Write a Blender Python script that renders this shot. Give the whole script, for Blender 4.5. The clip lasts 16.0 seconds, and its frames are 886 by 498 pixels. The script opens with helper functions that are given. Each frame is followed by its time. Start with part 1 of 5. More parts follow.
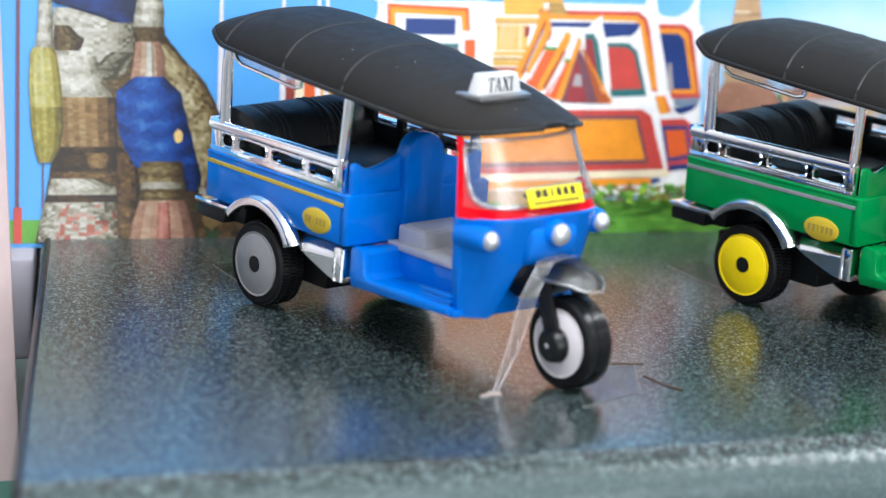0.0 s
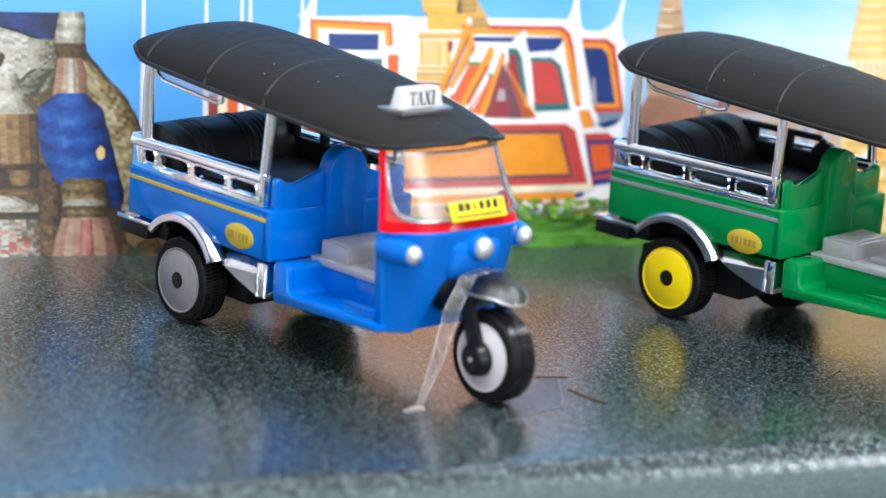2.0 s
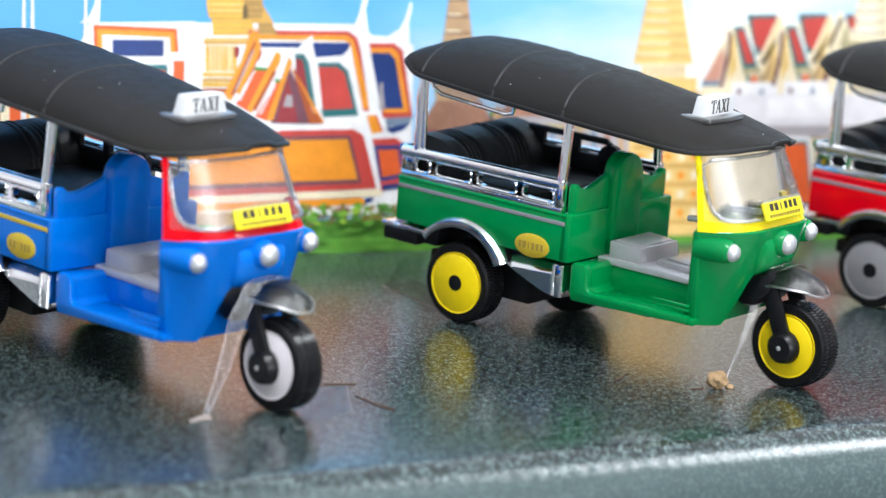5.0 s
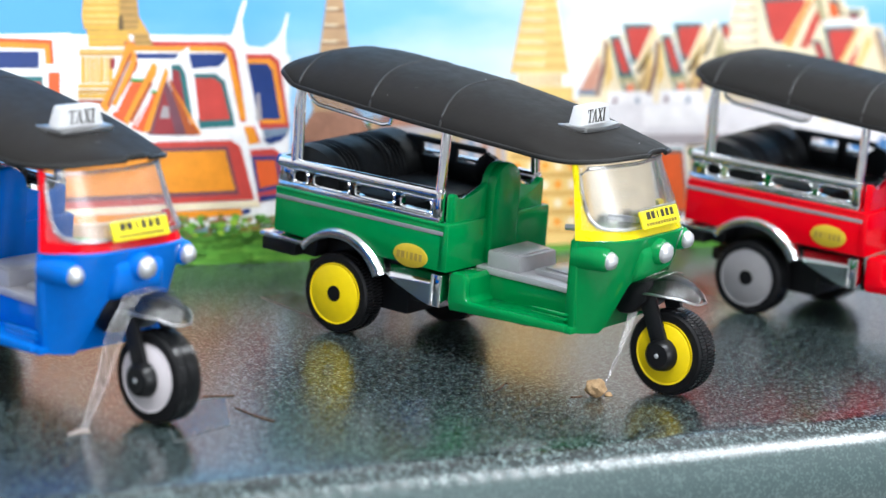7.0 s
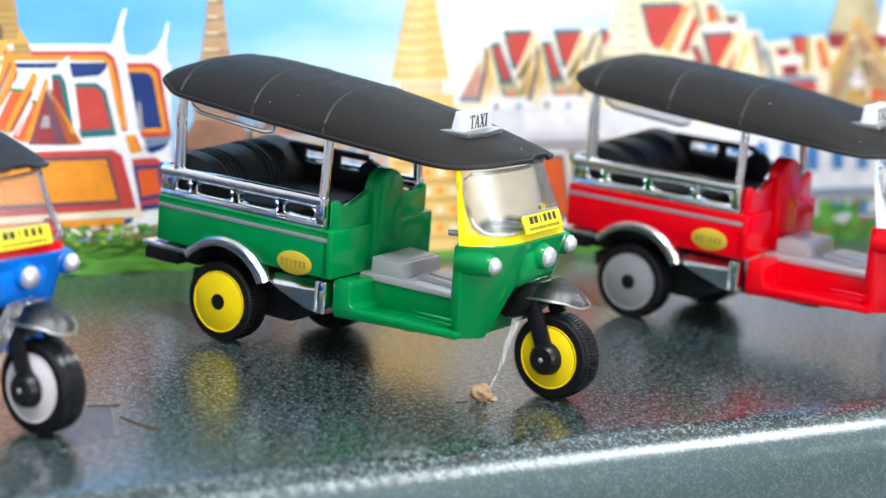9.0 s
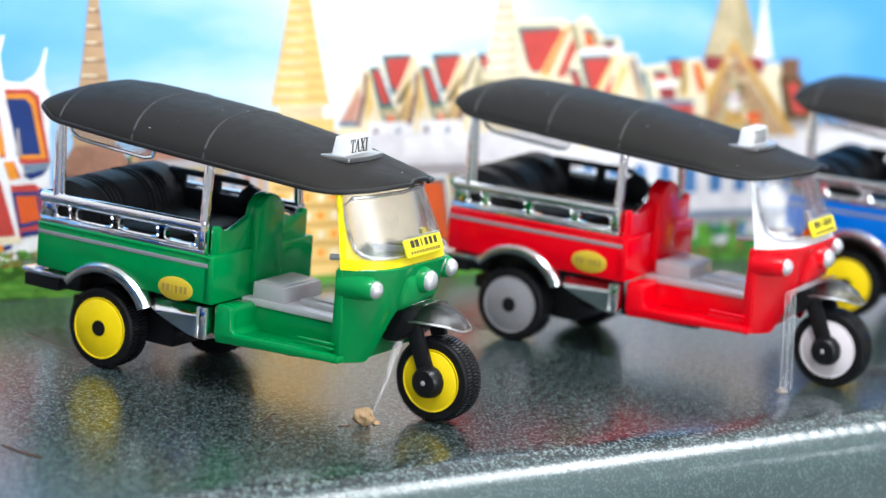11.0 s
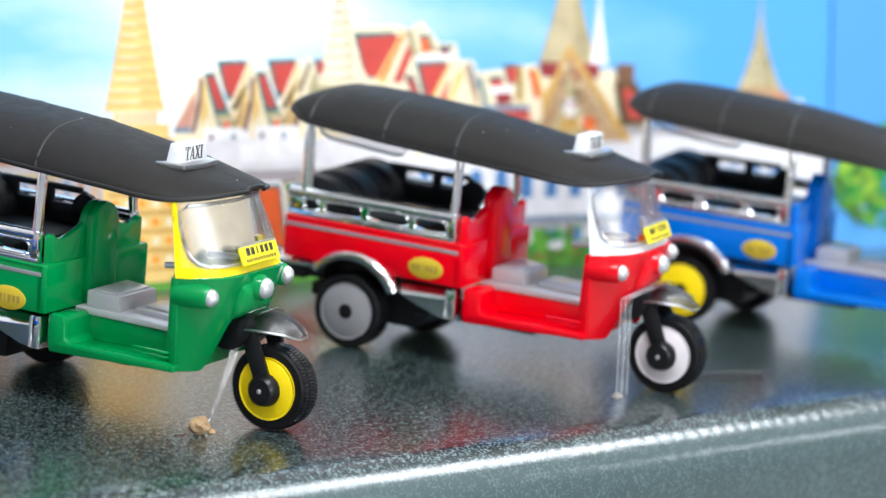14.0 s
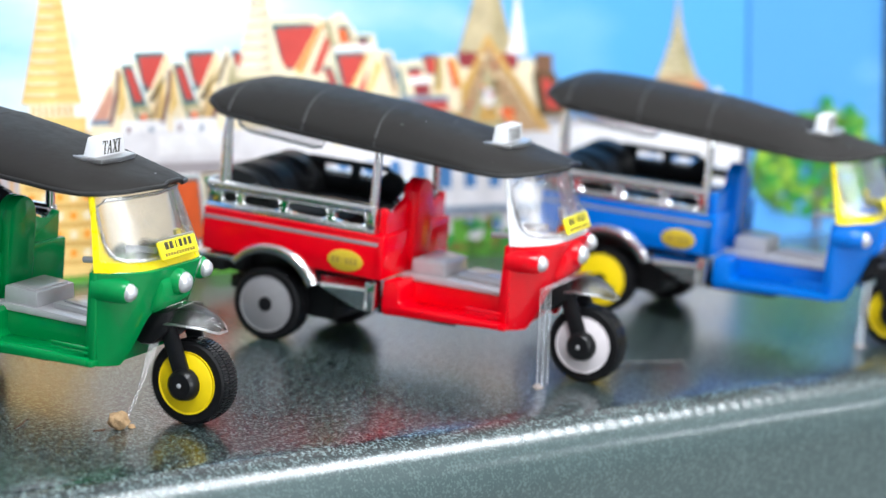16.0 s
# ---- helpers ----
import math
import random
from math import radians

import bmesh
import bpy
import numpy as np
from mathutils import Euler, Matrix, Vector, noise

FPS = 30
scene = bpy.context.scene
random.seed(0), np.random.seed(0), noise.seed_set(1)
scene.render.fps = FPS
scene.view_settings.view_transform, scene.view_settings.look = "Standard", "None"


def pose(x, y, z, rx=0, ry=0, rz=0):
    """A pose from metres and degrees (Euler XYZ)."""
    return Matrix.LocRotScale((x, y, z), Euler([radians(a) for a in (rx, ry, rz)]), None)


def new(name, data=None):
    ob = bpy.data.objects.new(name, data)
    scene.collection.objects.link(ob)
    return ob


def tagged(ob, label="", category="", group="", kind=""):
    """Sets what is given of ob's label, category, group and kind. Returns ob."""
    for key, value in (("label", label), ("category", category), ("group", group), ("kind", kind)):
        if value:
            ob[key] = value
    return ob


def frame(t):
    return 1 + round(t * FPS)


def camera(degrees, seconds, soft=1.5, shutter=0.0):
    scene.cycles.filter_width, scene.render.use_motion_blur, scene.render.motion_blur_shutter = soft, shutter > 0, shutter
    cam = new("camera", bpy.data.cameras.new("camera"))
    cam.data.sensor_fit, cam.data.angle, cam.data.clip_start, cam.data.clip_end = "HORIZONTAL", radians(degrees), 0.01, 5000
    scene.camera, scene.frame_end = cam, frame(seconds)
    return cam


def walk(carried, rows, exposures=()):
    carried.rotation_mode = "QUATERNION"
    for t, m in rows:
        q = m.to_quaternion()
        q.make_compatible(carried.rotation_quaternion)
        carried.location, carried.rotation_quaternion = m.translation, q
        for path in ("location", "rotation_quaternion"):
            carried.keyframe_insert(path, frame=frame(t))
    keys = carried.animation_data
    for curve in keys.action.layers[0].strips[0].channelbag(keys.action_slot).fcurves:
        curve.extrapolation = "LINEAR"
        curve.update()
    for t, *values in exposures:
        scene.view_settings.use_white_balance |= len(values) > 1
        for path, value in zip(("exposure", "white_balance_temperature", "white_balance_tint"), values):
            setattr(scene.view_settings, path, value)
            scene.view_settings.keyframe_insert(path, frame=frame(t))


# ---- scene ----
cam = camera(19.17, 16.0)
cam.data.dof.use_dof = True
cam.data.dof.focus_distance = 0.568
cam.data.dof.aperture_fstop = 12.5
ROWS = [
    (0.0, -0.18380, -0.52761, 0.15442, -21.886, -14.288, 3.991),
    (0.5, -0.18356, -0.52784, 0.15375, -22.012, -14.096, 3.885),
    (1.0, -0.18315, -0.52797, 0.15335, -22.145, -13.959, 3.791),
    (1.5, -0.18250, -0.52806, 0.15324, -22.565, -13.852, 3.800),
    (2.0, -0.18176, -0.52783, 0.15320, -23.373, -13.748, 3.969),
    (2.5, -0.18104, -0.52744, 0.15348, -24.123, -13.690, 4.057),
    (3.0, -0.18034, -0.52725, 0.15363, -24.636, -13.641, 4.155),
    (3.5, -0.17964, -0.52722, 0.15362, -25.104, -13.619, 4.147),
    (4.0, -0.17880, -0.52717, 0.15372, -25.691, -13.568, 4.184),
    (4.5, -0.17768, -0.52691, 0.15352, -26.766, -13.462, 4.283),
    (5.0, -0.17731, -0.52631, 0.15303, -27.773, -13.334, 4.357),
    (7.5, -0.17762, -0.52658, 0.15318, -31.166, -12.852, 4.631),
    (8.0, -0.17814, -0.52683, 0.15293, -31.922, -12.768, 4.733),
    (10.5, -0.17975, -0.52738, 0.15243, -35.012, -11.955, 4.354),
    (11.0, -0.18008, -0.52766, 0.15241, -35.820, -11.726, 4.612),
    (11.5, -0.17988, -0.52755, 0.15272, -36.653, -11.552, 4.710),
    (12.0, -0.17963, -0.52723, 0.15334, -37.466, -11.465, 4.738),
    (12.5, -0.17986, -0.52723, 0.15293, -37.891, -11.304, 4.884),
    (13.0, -0.17954, -0.52715, 0.15305, -38.237, -11.279, 4.975),
    (13.5, -0.17934, -0.52696, 0.15310, -38.786, -11.316, 5.029),
    (14.0, -0.17890, -0.52666, 0.15338, -39.409, -11.389, 5.154),
    (14.5, -0.17877, -0.52652, 0.15367, -39.918, -11.436, 5.087),
    (15.0, -0.17849, -0.52617, 0.15433, -40.256, -11.528, 5.119),
    (15.5, -0.17827, -0.52615, 0.15436, -41.167, -11.483, 5.200),
    (16.0, -0.17826, -0.52587, 0.15432, -41.212, -11.516, 5.105),
]
EXPOSURE = [(0.0, -0.54), (5.0, -0.56), (8.0, -0.54), (16.0, -0.51)]
walk(cam, [(t, pose(x, y, z, 90 + pitch, 0, yaw) @ pose(0, 0, 0, 0, 0, roll)) for t, x, y, z, yaw, pitch, roll in ROWS], EXPOSURE)

# ---------------------------------------------------------------- light
world = bpy.data.worlds.new("shop_air")
scene.world = world
world.use_nodes = True
world.node_tree.nodes["Background"].inputs[0].default_value = (0.85, 0.92, 1.0, 1)
world.node_tree.nodes["Background"].inputs[1].default_value = 0.4


def tube_lamp(name, x, y, z, length, width, watts, turn=0.0, tint=(0.89, 0.94, 1.0)):
    """A ceiling strip lamp that shines straight down."""
    data = bpy.data.lights.new(name, "AREA")
    data.shape, data.size, data.size_y, data.energy, data.color = "RECTANGLE", length, width, watts, tint
    ob = new(name, data)
    ob.matrix_world = pose(x, y, z, 0, 0, turn)
    return ob


CEILING = 1.75
tube_lamp("ceiling_strip_lamp", 1.55, -0.24, CEILING - 0.03, 0.75, 0.5, 34)
tube_lamp("ceiling_strip_lamp", 0.98, -0.05, CEILING - 0.03, 0.3, 0.08, 2)
tube_lamp("ceiling_strip_lamp", 3.05, -1.85, CEILING - 0.03, 1.0, 0.12, 17)
tube_lamp("ceiling_strip_lamp", -0.22, -0.85, CEILING - 0.03, 1.0, 0.45, 63)
# three more strips, unseen, added as fill and for glints on the chrome
tube_lamp("ceiling_strip_lamp", -0.75, -1.7, CEILING - 0.03, 1.4, 0.15, 12)
tube_lamp("ceiling_strip_lamp", -1.7, -1.1, CEILING - 0.03, 1.2, 0.15, 7, 90)
tube_lamp("ceiling_strip_lamp", 0.7, -2.2, CEILING - 0.03, 1.4, 0.15, 10)


# fill lamp added behind the camera, as daylight through a made-up window
front = bpy.data.lights.new("front_fill_light", "AREA")
front.shape, front.size, front.size_y, front.energy, front.color = "RECTANGLE", 1.9, 1.1, 90, (0.88, 0.94, 1.0)
new("front_fill_light", front).matrix_world = pose(0.0, -3.58, 0.75, 90, 0, 0)


# ---------------------------------------------------------------- materials
def srgb(r, g, b):
    return tuple((c / 255 / 12.92 if c / 255 <= 0.04045 else ((c / 255 + 0.055) / 1.055) ** 2.4) for c in (r, g, b)) + (1.0,)


def mat(name, color, rough=0.4, metal=0.0, vary=0.08, scale=60.0, bump=0.0, bump_scale=400.0, coat=0.0, spec=0.5):
    """Principled paint, plastic, rubber or metal with grain and patches at two scales."""
    m = bpy.data.materials.new(name)
    m.use_nodes = True
    nt = m.node_tree
    bs = nt.nodes["Principled BSDF"]
    co = nt.nodes.new("ShaderNodeTexCoord")
    big, fine = nt.nodes.new("ShaderNodeTexNoise"), nt.nodes.new("ShaderNodeTexNoise")
    big.inputs["Scale"].default_value, fine.inputs["Scale"].default_value = scale, scale * 9
    big.inputs["Detail"].default_value = fine.inputs["Detail"].default_value = 4
    mixn = nt.nodes.new("ShaderNodeMix")
    mixn.data_type = "FLOAT"
    mixn.inputs[0].default_value = 0.4
    nt.links.new(co.outputs["Object"], big.inputs["Vector"])
    nt.links.new(co.outputs["Object"], fine.inputs["Vector"])
    nt.links.new(big.outputs["Fac"], mixn.inputs[2])
    nt.links.new(fine.outputs["Fac"], mixn.inputs[3])
    ramp = nt.nodes.new("ShaderNodeValToRGB")
    lo = tuple(max(0.0, c * (1 - vary)) for c in color[:3]) + (1,)
    hi = tuple(min(1.0, c * (1 + vary)) for c in color[:3]) + (1,)
    ramp.color_ramp.elements[0].position, ramp.color_ramp.elements[1].position = 0.35, 0.65
    ramp.color_ramp.elements[0].color, ramp.color_ramp.elements[1].color = lo, hi
    nt.links.new(mixn.outputs[0], ramp.inputs[0])
    nt.links.new(ramp.outputs[0], bs.inputs["Base Color"])
    bs.inputs["Metallic"].default_value = metal
    bs.inputs["Specular IOR Level"].default_value = spec
    rr = nt.nodes.new("ShaderNodeMapRange")
    rr.inputs[3].default_value, rr.inputs[4].default_value = max(0.02, rough * 0.8), min(1.0, rough * 1.25)
    nt.links.new(fine.outputs["Fac"], rr.inputs[0])
    nt.links.new(rr.outputs[0], bs.inputs["Roughness"])
    if coat:
        bs.inputs["Coat Weight"].default_value = coat
        bs.inputs["Coat Roughness"].default_value = 0.06
    if bump:
        bn, bt = nt.nodes.new("ShaderNodeBump"), nt.nodes.new("ShaderNodeTexNoise")
        bt.inputs["Scale"].default_value = bump_scale
        bt.inputs["Detail"].default_value = 3
        bn.inputs["Strength"].default_value = bump
        bn.inputs["Distance"].default_value = 0.001
        nt.links.new(co.outputs["Object"], bt.inputs["Vector"])
        nt.links.new(bt.outputs["Fac"], bn.inputs["Height"])
        nt.links.new(bn.outputs[0], bs.inputs["Normal"])
    return m


def clear(name, tint=(0.96, 0.97, 0.97, 1), gloss=0.9, rough=0.05, least=0.04):
    """Thin clear plastic: see-through, with gloss that grows at grazing angles."""
    m = bpy.data.materials.new(name)
    m.use_nodes = True
    nt = m.node_tree
    nt.nodes.remove(nt.nodes["Principled BSDF"])
    out = nt.nodes["Material Output"]
    tr, gl, lw, mx, no = (nt.nodes.new("ShaderNodeBsdfTransparent"), nt.nodes.new("ShaderNodeBsdfGlossy"), nt.nodes.new("ShaderNodeLayerWeight"),
                          nt.nodes.new("ShaderNodeMixShader"), nt.nodes.new("ShaderNodeTexNoise"))
    tr.inputs[0].default_value = tint
    gl.inputs[0].default_value = (0.95, 0.95, 0.95, 1)
    gl.inputs["Roughness"].default_value = rough
    lw.inputs[0].default_value = 0.5
    curve = nt.nodes.new("ShaderNodeMath")
    curve.operation = "POWER"
    curve.inputs[1].default_value = 3.0
    rng = nt.nodes.new("ShaderNodeMapRange")
    rng.inputs[3].default_value, rng.inputs[4].default_value = least, gloss
    nt.links.new(lw.outputs["Facing"], curve.inputs[0])
    nt.links.new(curve.outputs[0], rng.inputs[0])
    no.inputs["Scale"].default_value = 90
    bn = nt.nodes.new("ShaderNodeBump")
    bn.inputs["Strength"].default_value, bn.inputs["Distance"].default_value = 0.15, 0.001
    nt.links.new(no.outputs["Fac"], bn.inputs["Height"])
    nt.links.new(bn.outputs[0], gl.inputs["Normal"])
    nt.links.new(rng.outputs[0], mx.inputs[0])
    nt.links.new(tr.outputs[0], mx.inputs[1])
    nt.links.new(gl.outputs[0], mx.inputs[2])
    nt.links.new(mx.outputs[0], out.inputs[0])
    return m


def granite():
    """Dark green-grey speckled laminate, polished: fine grain, cloudy patches and sparse pale flecks."""
    m = bpy.data.materials.new("speckled_laminate")
    m.use_nodes = True
    nt = m.node_tree
    bs = nt.nodes["Principled BSDF"]
    co = nt.nodes.new("ShaderNodeTexCoord")

    def noise_node(scale, detail):
        n = nt.nodes.new("ShaderNodeTexNoise")
        n.inputs["Scale"].default_value, n.inputs["Detail"].default_value = scale, detail
        nt.links.new(co.outputs["Object"], n.inputs["Vector"])
        return n

    grain, cloud, smear = noise_node(1600, 3), noise_node(560, 4), noise_node(18, 5)
    vor = nt.nodes.new("ShaderNodeTexVoronoi")
    vor.inputs["Scale"].default_value = 1000
    nt.links.new(co.outputs["Object"], vor.inputs["Vector"])
    both = nt.nodes.new("ShaderNodeMix")
    both.data_type = "FLOAT"
    both.inputs[0].default_value = 0.32
    nt.links.new(grain.outputs["Fac"], both.inputs[2])
    nt.links.new(cloud.outputs["Fac"], both.inputs[3])
    ramp = nt.nodes.new("ShaderNodeValToRGB")
    e = ramp.color_ramp.elements
    e[0].position, e[0].color = 0.43, (0.001, 0.003, 0.004, 1)
    e[1].position, e[1].color = 0.6, (0.165, 0.228, 0.228, 1)
    mid = e.new(0.50)
    mid.color = (0.004, 0.010, 0.011, 1)
    nt.links.new(both.outputs[0], ramp.inputs[0])
    size = nt.nodes.new("ShaderNodeSeparateColor")
    nt.links.new(vor.outputs["Color"], size.inputs[0])
    small = nt.nodes.new("ShaderNodeMapRange")
    small.inputs[1].default_value, small.inputs[2].default_value = 0.60, 1.0
    small.inputs[3].default_value, small.inputs[4].default_value = 0.0, 0.20
    nt.links.new(size.outputs[0], small.inputs[0])
    fleck = nt.nodes.new("ShaderNodeMath")
    fleck.operation = "LESS_THAN"
    nt.links.new(vor.outputs["Distance"], fleck.inputs[0])
    nt.links.new(small.outputs[0], fleck.inputs[1])
    mx = nt.nodes.new("ShaderNodeMix")
    mx.data_type = "RGBA"
    mx.inputs[7].default_value = (0.32, 0.36, 0.36, 1)
    nt.links.new(fleck.outputs[0], mx.inputs[0])
    nt.links.new(ramp.outputs[0], mx.inputs[6])
    # evens the speckle and paints the front's brighter light into the edge and face
    even = nt.nodes.new("ShaderNodeMix")
    even.data_type = "RGBA"
    even.inputs[7].default_value = (0.078, 0.116, 0.116, 1)
    nt.links.new(mx.outputs[2], even.inputs[6])
    nt.links.new(even.outputs[2], bs.inputs["Base Color"])
    rr = nt.nodes.new("ShaderNodeMapRange")
    rr.inputs[3].default_value, rr.inputs[4].default_value = 0.05, 0.10
    nt.links.new(smear.outputs["Fac"], rr.inputs[0])
    nt.links.new(rr.outputs[0], bs.inputs["Coat Roughness"])
    bs.inputs["Coat Weight"].default_value, bs.inputs["Coat IOR"].default_value = 1.0, 1.43
    bs.inputs["Roughness"].default_value, bs.inputs["Specular IOR Level"].default_value = 0.3, 0.3
    ripple = nt.nodes.new("ShaderNodeBump")  # the lacquer follows the grain only faintly
    ripple.inputs["Strength"].default_value, ripple.inputs["Distance"].default_value = 0.15, 0.0004
    nt.links.new(grain.outputs["Fac"], ripple.inputs["Height"])
    nt.links.new(ripple.outputs[0], bs.inputs["Coat Normal"])
    bn = nt.nodes.new("ShaderNodeBump")
    bn.inputs["Strength"].default_value, bn.inputs["Distance"].default_value = 0.22, 0.0003
    sep, polish = nt.nodes.new("ShaderNodeSeparateXYZ"), nt.nodes.new("ShaderNodeMapRange")  # the rubbed edge is smoother than the top
    polish.inputs[1].default_value, polish.inputs[2].default_value = -0.0012, -0.0001
    polish.inputs[3].default_value, polish.inputs[4].default_value = 0.05, 0.5
    nt.links.new(co.outputs["Object"], sep.inputs[0])
    nt.links.new(sep.outputs[2], polish.inputs[0])
    nt.links.new(polish.outputs[0], bn.inputs["Strength"])
    # mask for that paler tone, by height below the top
    paled = nt.nodes.new("ShaderNodeMapRange")
    paled.inputs[1].default_value, paled.inputs[2].default_value = -0.004, -0.0005
    paled.inputs[3].default_value, paled.inputs[4].default_value = 0.76, 0.0
    nt.links.new(sep.outputs[2], paled.inputs[0])
    nt.links.new(paled.outputs[0], even.inputs[0])
    nt.links.new(grain.outputs["Fac"], bn.inputs["Height"])
    nt.links.new(bn.outputs[0], bs.inputs["Normal"])
    return m


def sky_print(name, deep, cloud_bias):
    """Printed sky: blue with soft white cloud, paler low down."""
    m = bpy.data.materials.new(name)
    m.use_nodes = True
    nt = m.node_tree
    bs = nt.nodes["Principled BSDF"]
    co, sep = nt.nodes.new("ShaderNodeTexCoord"), nt.nodes.new("ShaderNodeSeparateXYZ")
    nt.links.new(co.outputs["Object"], sep.inputs[0])
    mp = nt.nodes.new("ShaderNodeMapping")
    mp.inputs["Scale"].default_value = (9, 1, 26)
    nz = nt.nodes.new("ShaderNodeTexNoise")
    nz.inputs["Scale"].default_value, nz.inputs["Detail"].default_value = 1.0, 8
    nt.links.new(co.outputs["Object"], mp.inputs[0])
    nt.links.new(mp.outputs[0], nz.inputs["Vector"])

    def math_node(op, a, b):
        n = nt.nodes.new("ShaderNodeMath")
        n.operation = op
        for i, v in enumerate((a, b)):
            if isinstance(v, (int, float)):
                n.inputs[i].default_value = v
            else:
                nt.links.new(v, n.inputs[i])
        return n.outputs[0]

    away = math_node("ABSOLUTE", math_node("SUBTRACT", sep.outputs[0], 0.213), 0)
    bump = math_node("SUBTRACT", 0.52, math_node("MULTIPLY", away, 4.6))
    low = math_node("MULTIPLY", math_node("SUBTRACT", 0.075, sep.outputs[2]), 3.0)
    fac = math_node("ADD", math_node("ADD", math_node("MULTIPLY", nz.outputs["Fac"], 1.1), bump if cloud_bias else math_node("SUBTRACT", math_node("MULTIPLY", nz.outputs["Fac"], 0.9), 0.74)), math_node("ADD", low, -0.38))
    ramp = nt.nodes.new("ShaderNodeValToRGB")
    e = ramp.color_ramp.elements
    e[0].position, e[0].color = 0.06, deep
    e[1].position, e[1].color = 0.62, (0.9, 0.92, 0.93, 1)
    k = e.new(0.28)
    k.color = (0.21, 0.52, 0.82, 1)
    nt.links.new(fac, ramp.inputs[0])
    nt.links.new(ramp.outputs[0], bs.inputs["Base Color"])
    bs.inputs["Roughness"].default_value = 0.45
    return m


CHROME = mat("chrome_plating", (0.92, 0.92, 0.93), 0.06, 1.0, 0.03, 80, 0.06, 260)
GUARD_CHROME = mat("worn_chrome_plating", (0.90, 0.90, 0.91), 0.17, 1.0, 0.05, 80)
CHROME_SOFT = mat("soft_chrome_plating", (0.86, 0.86, 0.87), 0.13, 1.0, 0.04, 80)
BLACK = mat("black_plastic", (0.005, 0.005, 0.006), 0.32, 0, 0.2, spec=0.35)
SEAT = mat("black_seat_vinyl", (0.009, 0.010, 0.011), 0.42, 0, 0.15, bump=0.15, spec=0.2)
ROOF = mat("charcoal_soft_vinyl", (0.0165, 0.0148, 0.0134), 0.56, 0, 0.10, 40, 0.05, 900, spec=0.20)
TREAD = mat("glossy_tyre_tread", (0.006, 0.006, 0.007), 0.2, 0, 0.2, spec=0.7)
RUBBER = mat("tyre_rubber", (0.005, 0.005, 0.006), 0.55, 0, 0.2, bump=0.2, spec=0.22)
SILVER = mat("silver_paint", (0.62, 0.62, 0.64), 0.32, 0.6, 0.05)
GREYPL = mat("pale_grey_plastic", (0.46, 0.45, 0.47), 0.14, 0, 0.06, bump=0.1, bump_scale=300)
SMOKE = clear("smoke_grey_plastic", (0.38, 0.40, 0.40, 1), 0.4, 0.28, 0.07)
WHITEPL = mat("white_plastic", (0.70, 0.70, 0.71), 0.35, 0, 0.03)
PLATE = mat("yellow_plate", (0.88, 0.74, 0.02), 0.4, 0, 0.04)
GOLD = mat("gold_sticker", (0.62, 0.44, 0.03), 0.4, 0.1, 0.08)
STRIPE_GREY = mat("grey_stripe", (0.34, 0.34, 0.36), 0.35, 0.4, 0.06)
INK = mat("black_ink", (0.035, 0.03, 0.02), 0.6, 0, 0.1)
HEM = mat("black_roof_hem", (0.006, 0.006, 0.006), 0.35, 0, 0.1)
WELT = mat("roof_welt", (0.025, 0.024, 0.023), 0.5, 0, 0.08)
BADGE_MARK = mat("faint_badge_mark", (0.36, 0.25, 0.04), 0.5, 0, 0.1)
INKSOFT = mat("worn_ink", (0.20, 0.14, 0.02), 0.6, 0, 0.1)
PANE = clear("clear_plastic_pane", (0.93, 0.92, 0.93, 1), 0.8, 0.22, 0.19)
# opaque pale rod, painted bright in place of glints on clear strap edges
STRAP_GLINT = mat("strap_glint", (0.72, 0.72, 0.76), 0.12, 0.0, 0.05, spec=0.8)
TAPE = clear("clear_strap", (0.86, 0.86, 0.88, 1), 0.5, 0.16, 0.14)
CLEAR_RIM = clear("thick_clear_plastic", (0.86, 0.86, 0.88, 1), 0.95, 0.3, 0.36)
RIM_CLEAR = clear("moulded_clear_rim", (0.90, 0.90, 0.93, 1), 0.95, 0.22, 0.5)
STRAP_EDGE = clear("clear_strap_edge", (0.85, 0.85, 0.87, 1), 0.9, 0.25, 0.6)
PAINT = {
    "blue": mat("blue_paint", srgb(0, 108, 206), 0.13, 0, 0.05, coat=0.15, spec=0.22),
    "green": mat("green_paint", srgb(0, 132, 66), 0.13, 0, 0.05, coat=0.15, spec=0.22),
    "red": mat("red_paint", srgb(226, 0, 22), 0.14, 0, 0.05, coat=0.2, spec=0.25),
    "yellow": mat("yellow_paint", srgb(245, 222, 0), 0.28, 0, 0.04, coat=0.2),
    "white": WHITEPL,
}
DISC = {
    "grey": mat("grey_wheel_disc", (0.27, 0.26, 0.27), 0.35, 0.2, 0.08),
    "white": mat("white_wheel_disc", (0.72, 0.66, 0.68), 0.35, 0, 0.04),
    "yellow": mat("yellow_wheel_disc", srgb(236, 205, 0), 0.4, 0, 0.06),
}
TABLE = granite()


# ---------------------------------------------------------------- mesh helpers (millimetres in, metres out)
def part(name, bm, material, parent, label="", smooth=True, extra=()):
    me = bpy.data.meshes.new(name)
    bmesh.ops.recalc_face_normals(bm, faces=bm.faces)
    bmesh.ops.scale(bm, vec=(0.001, 0.001, 0.001), verts=bm.verts)
    for f in bm.faces:
        f.smooth = smooth
    bm.to_mesh(me)
    bm.free()
    for mm in (material, *extra):
        me.materials.append(mm)
    if smooth:
        me.set_sharp_from_angle(angle=radians(38))
    ob = new(name, me)
    ob.parent = parent
    if label:
        tagged(ob, label)
    return ob


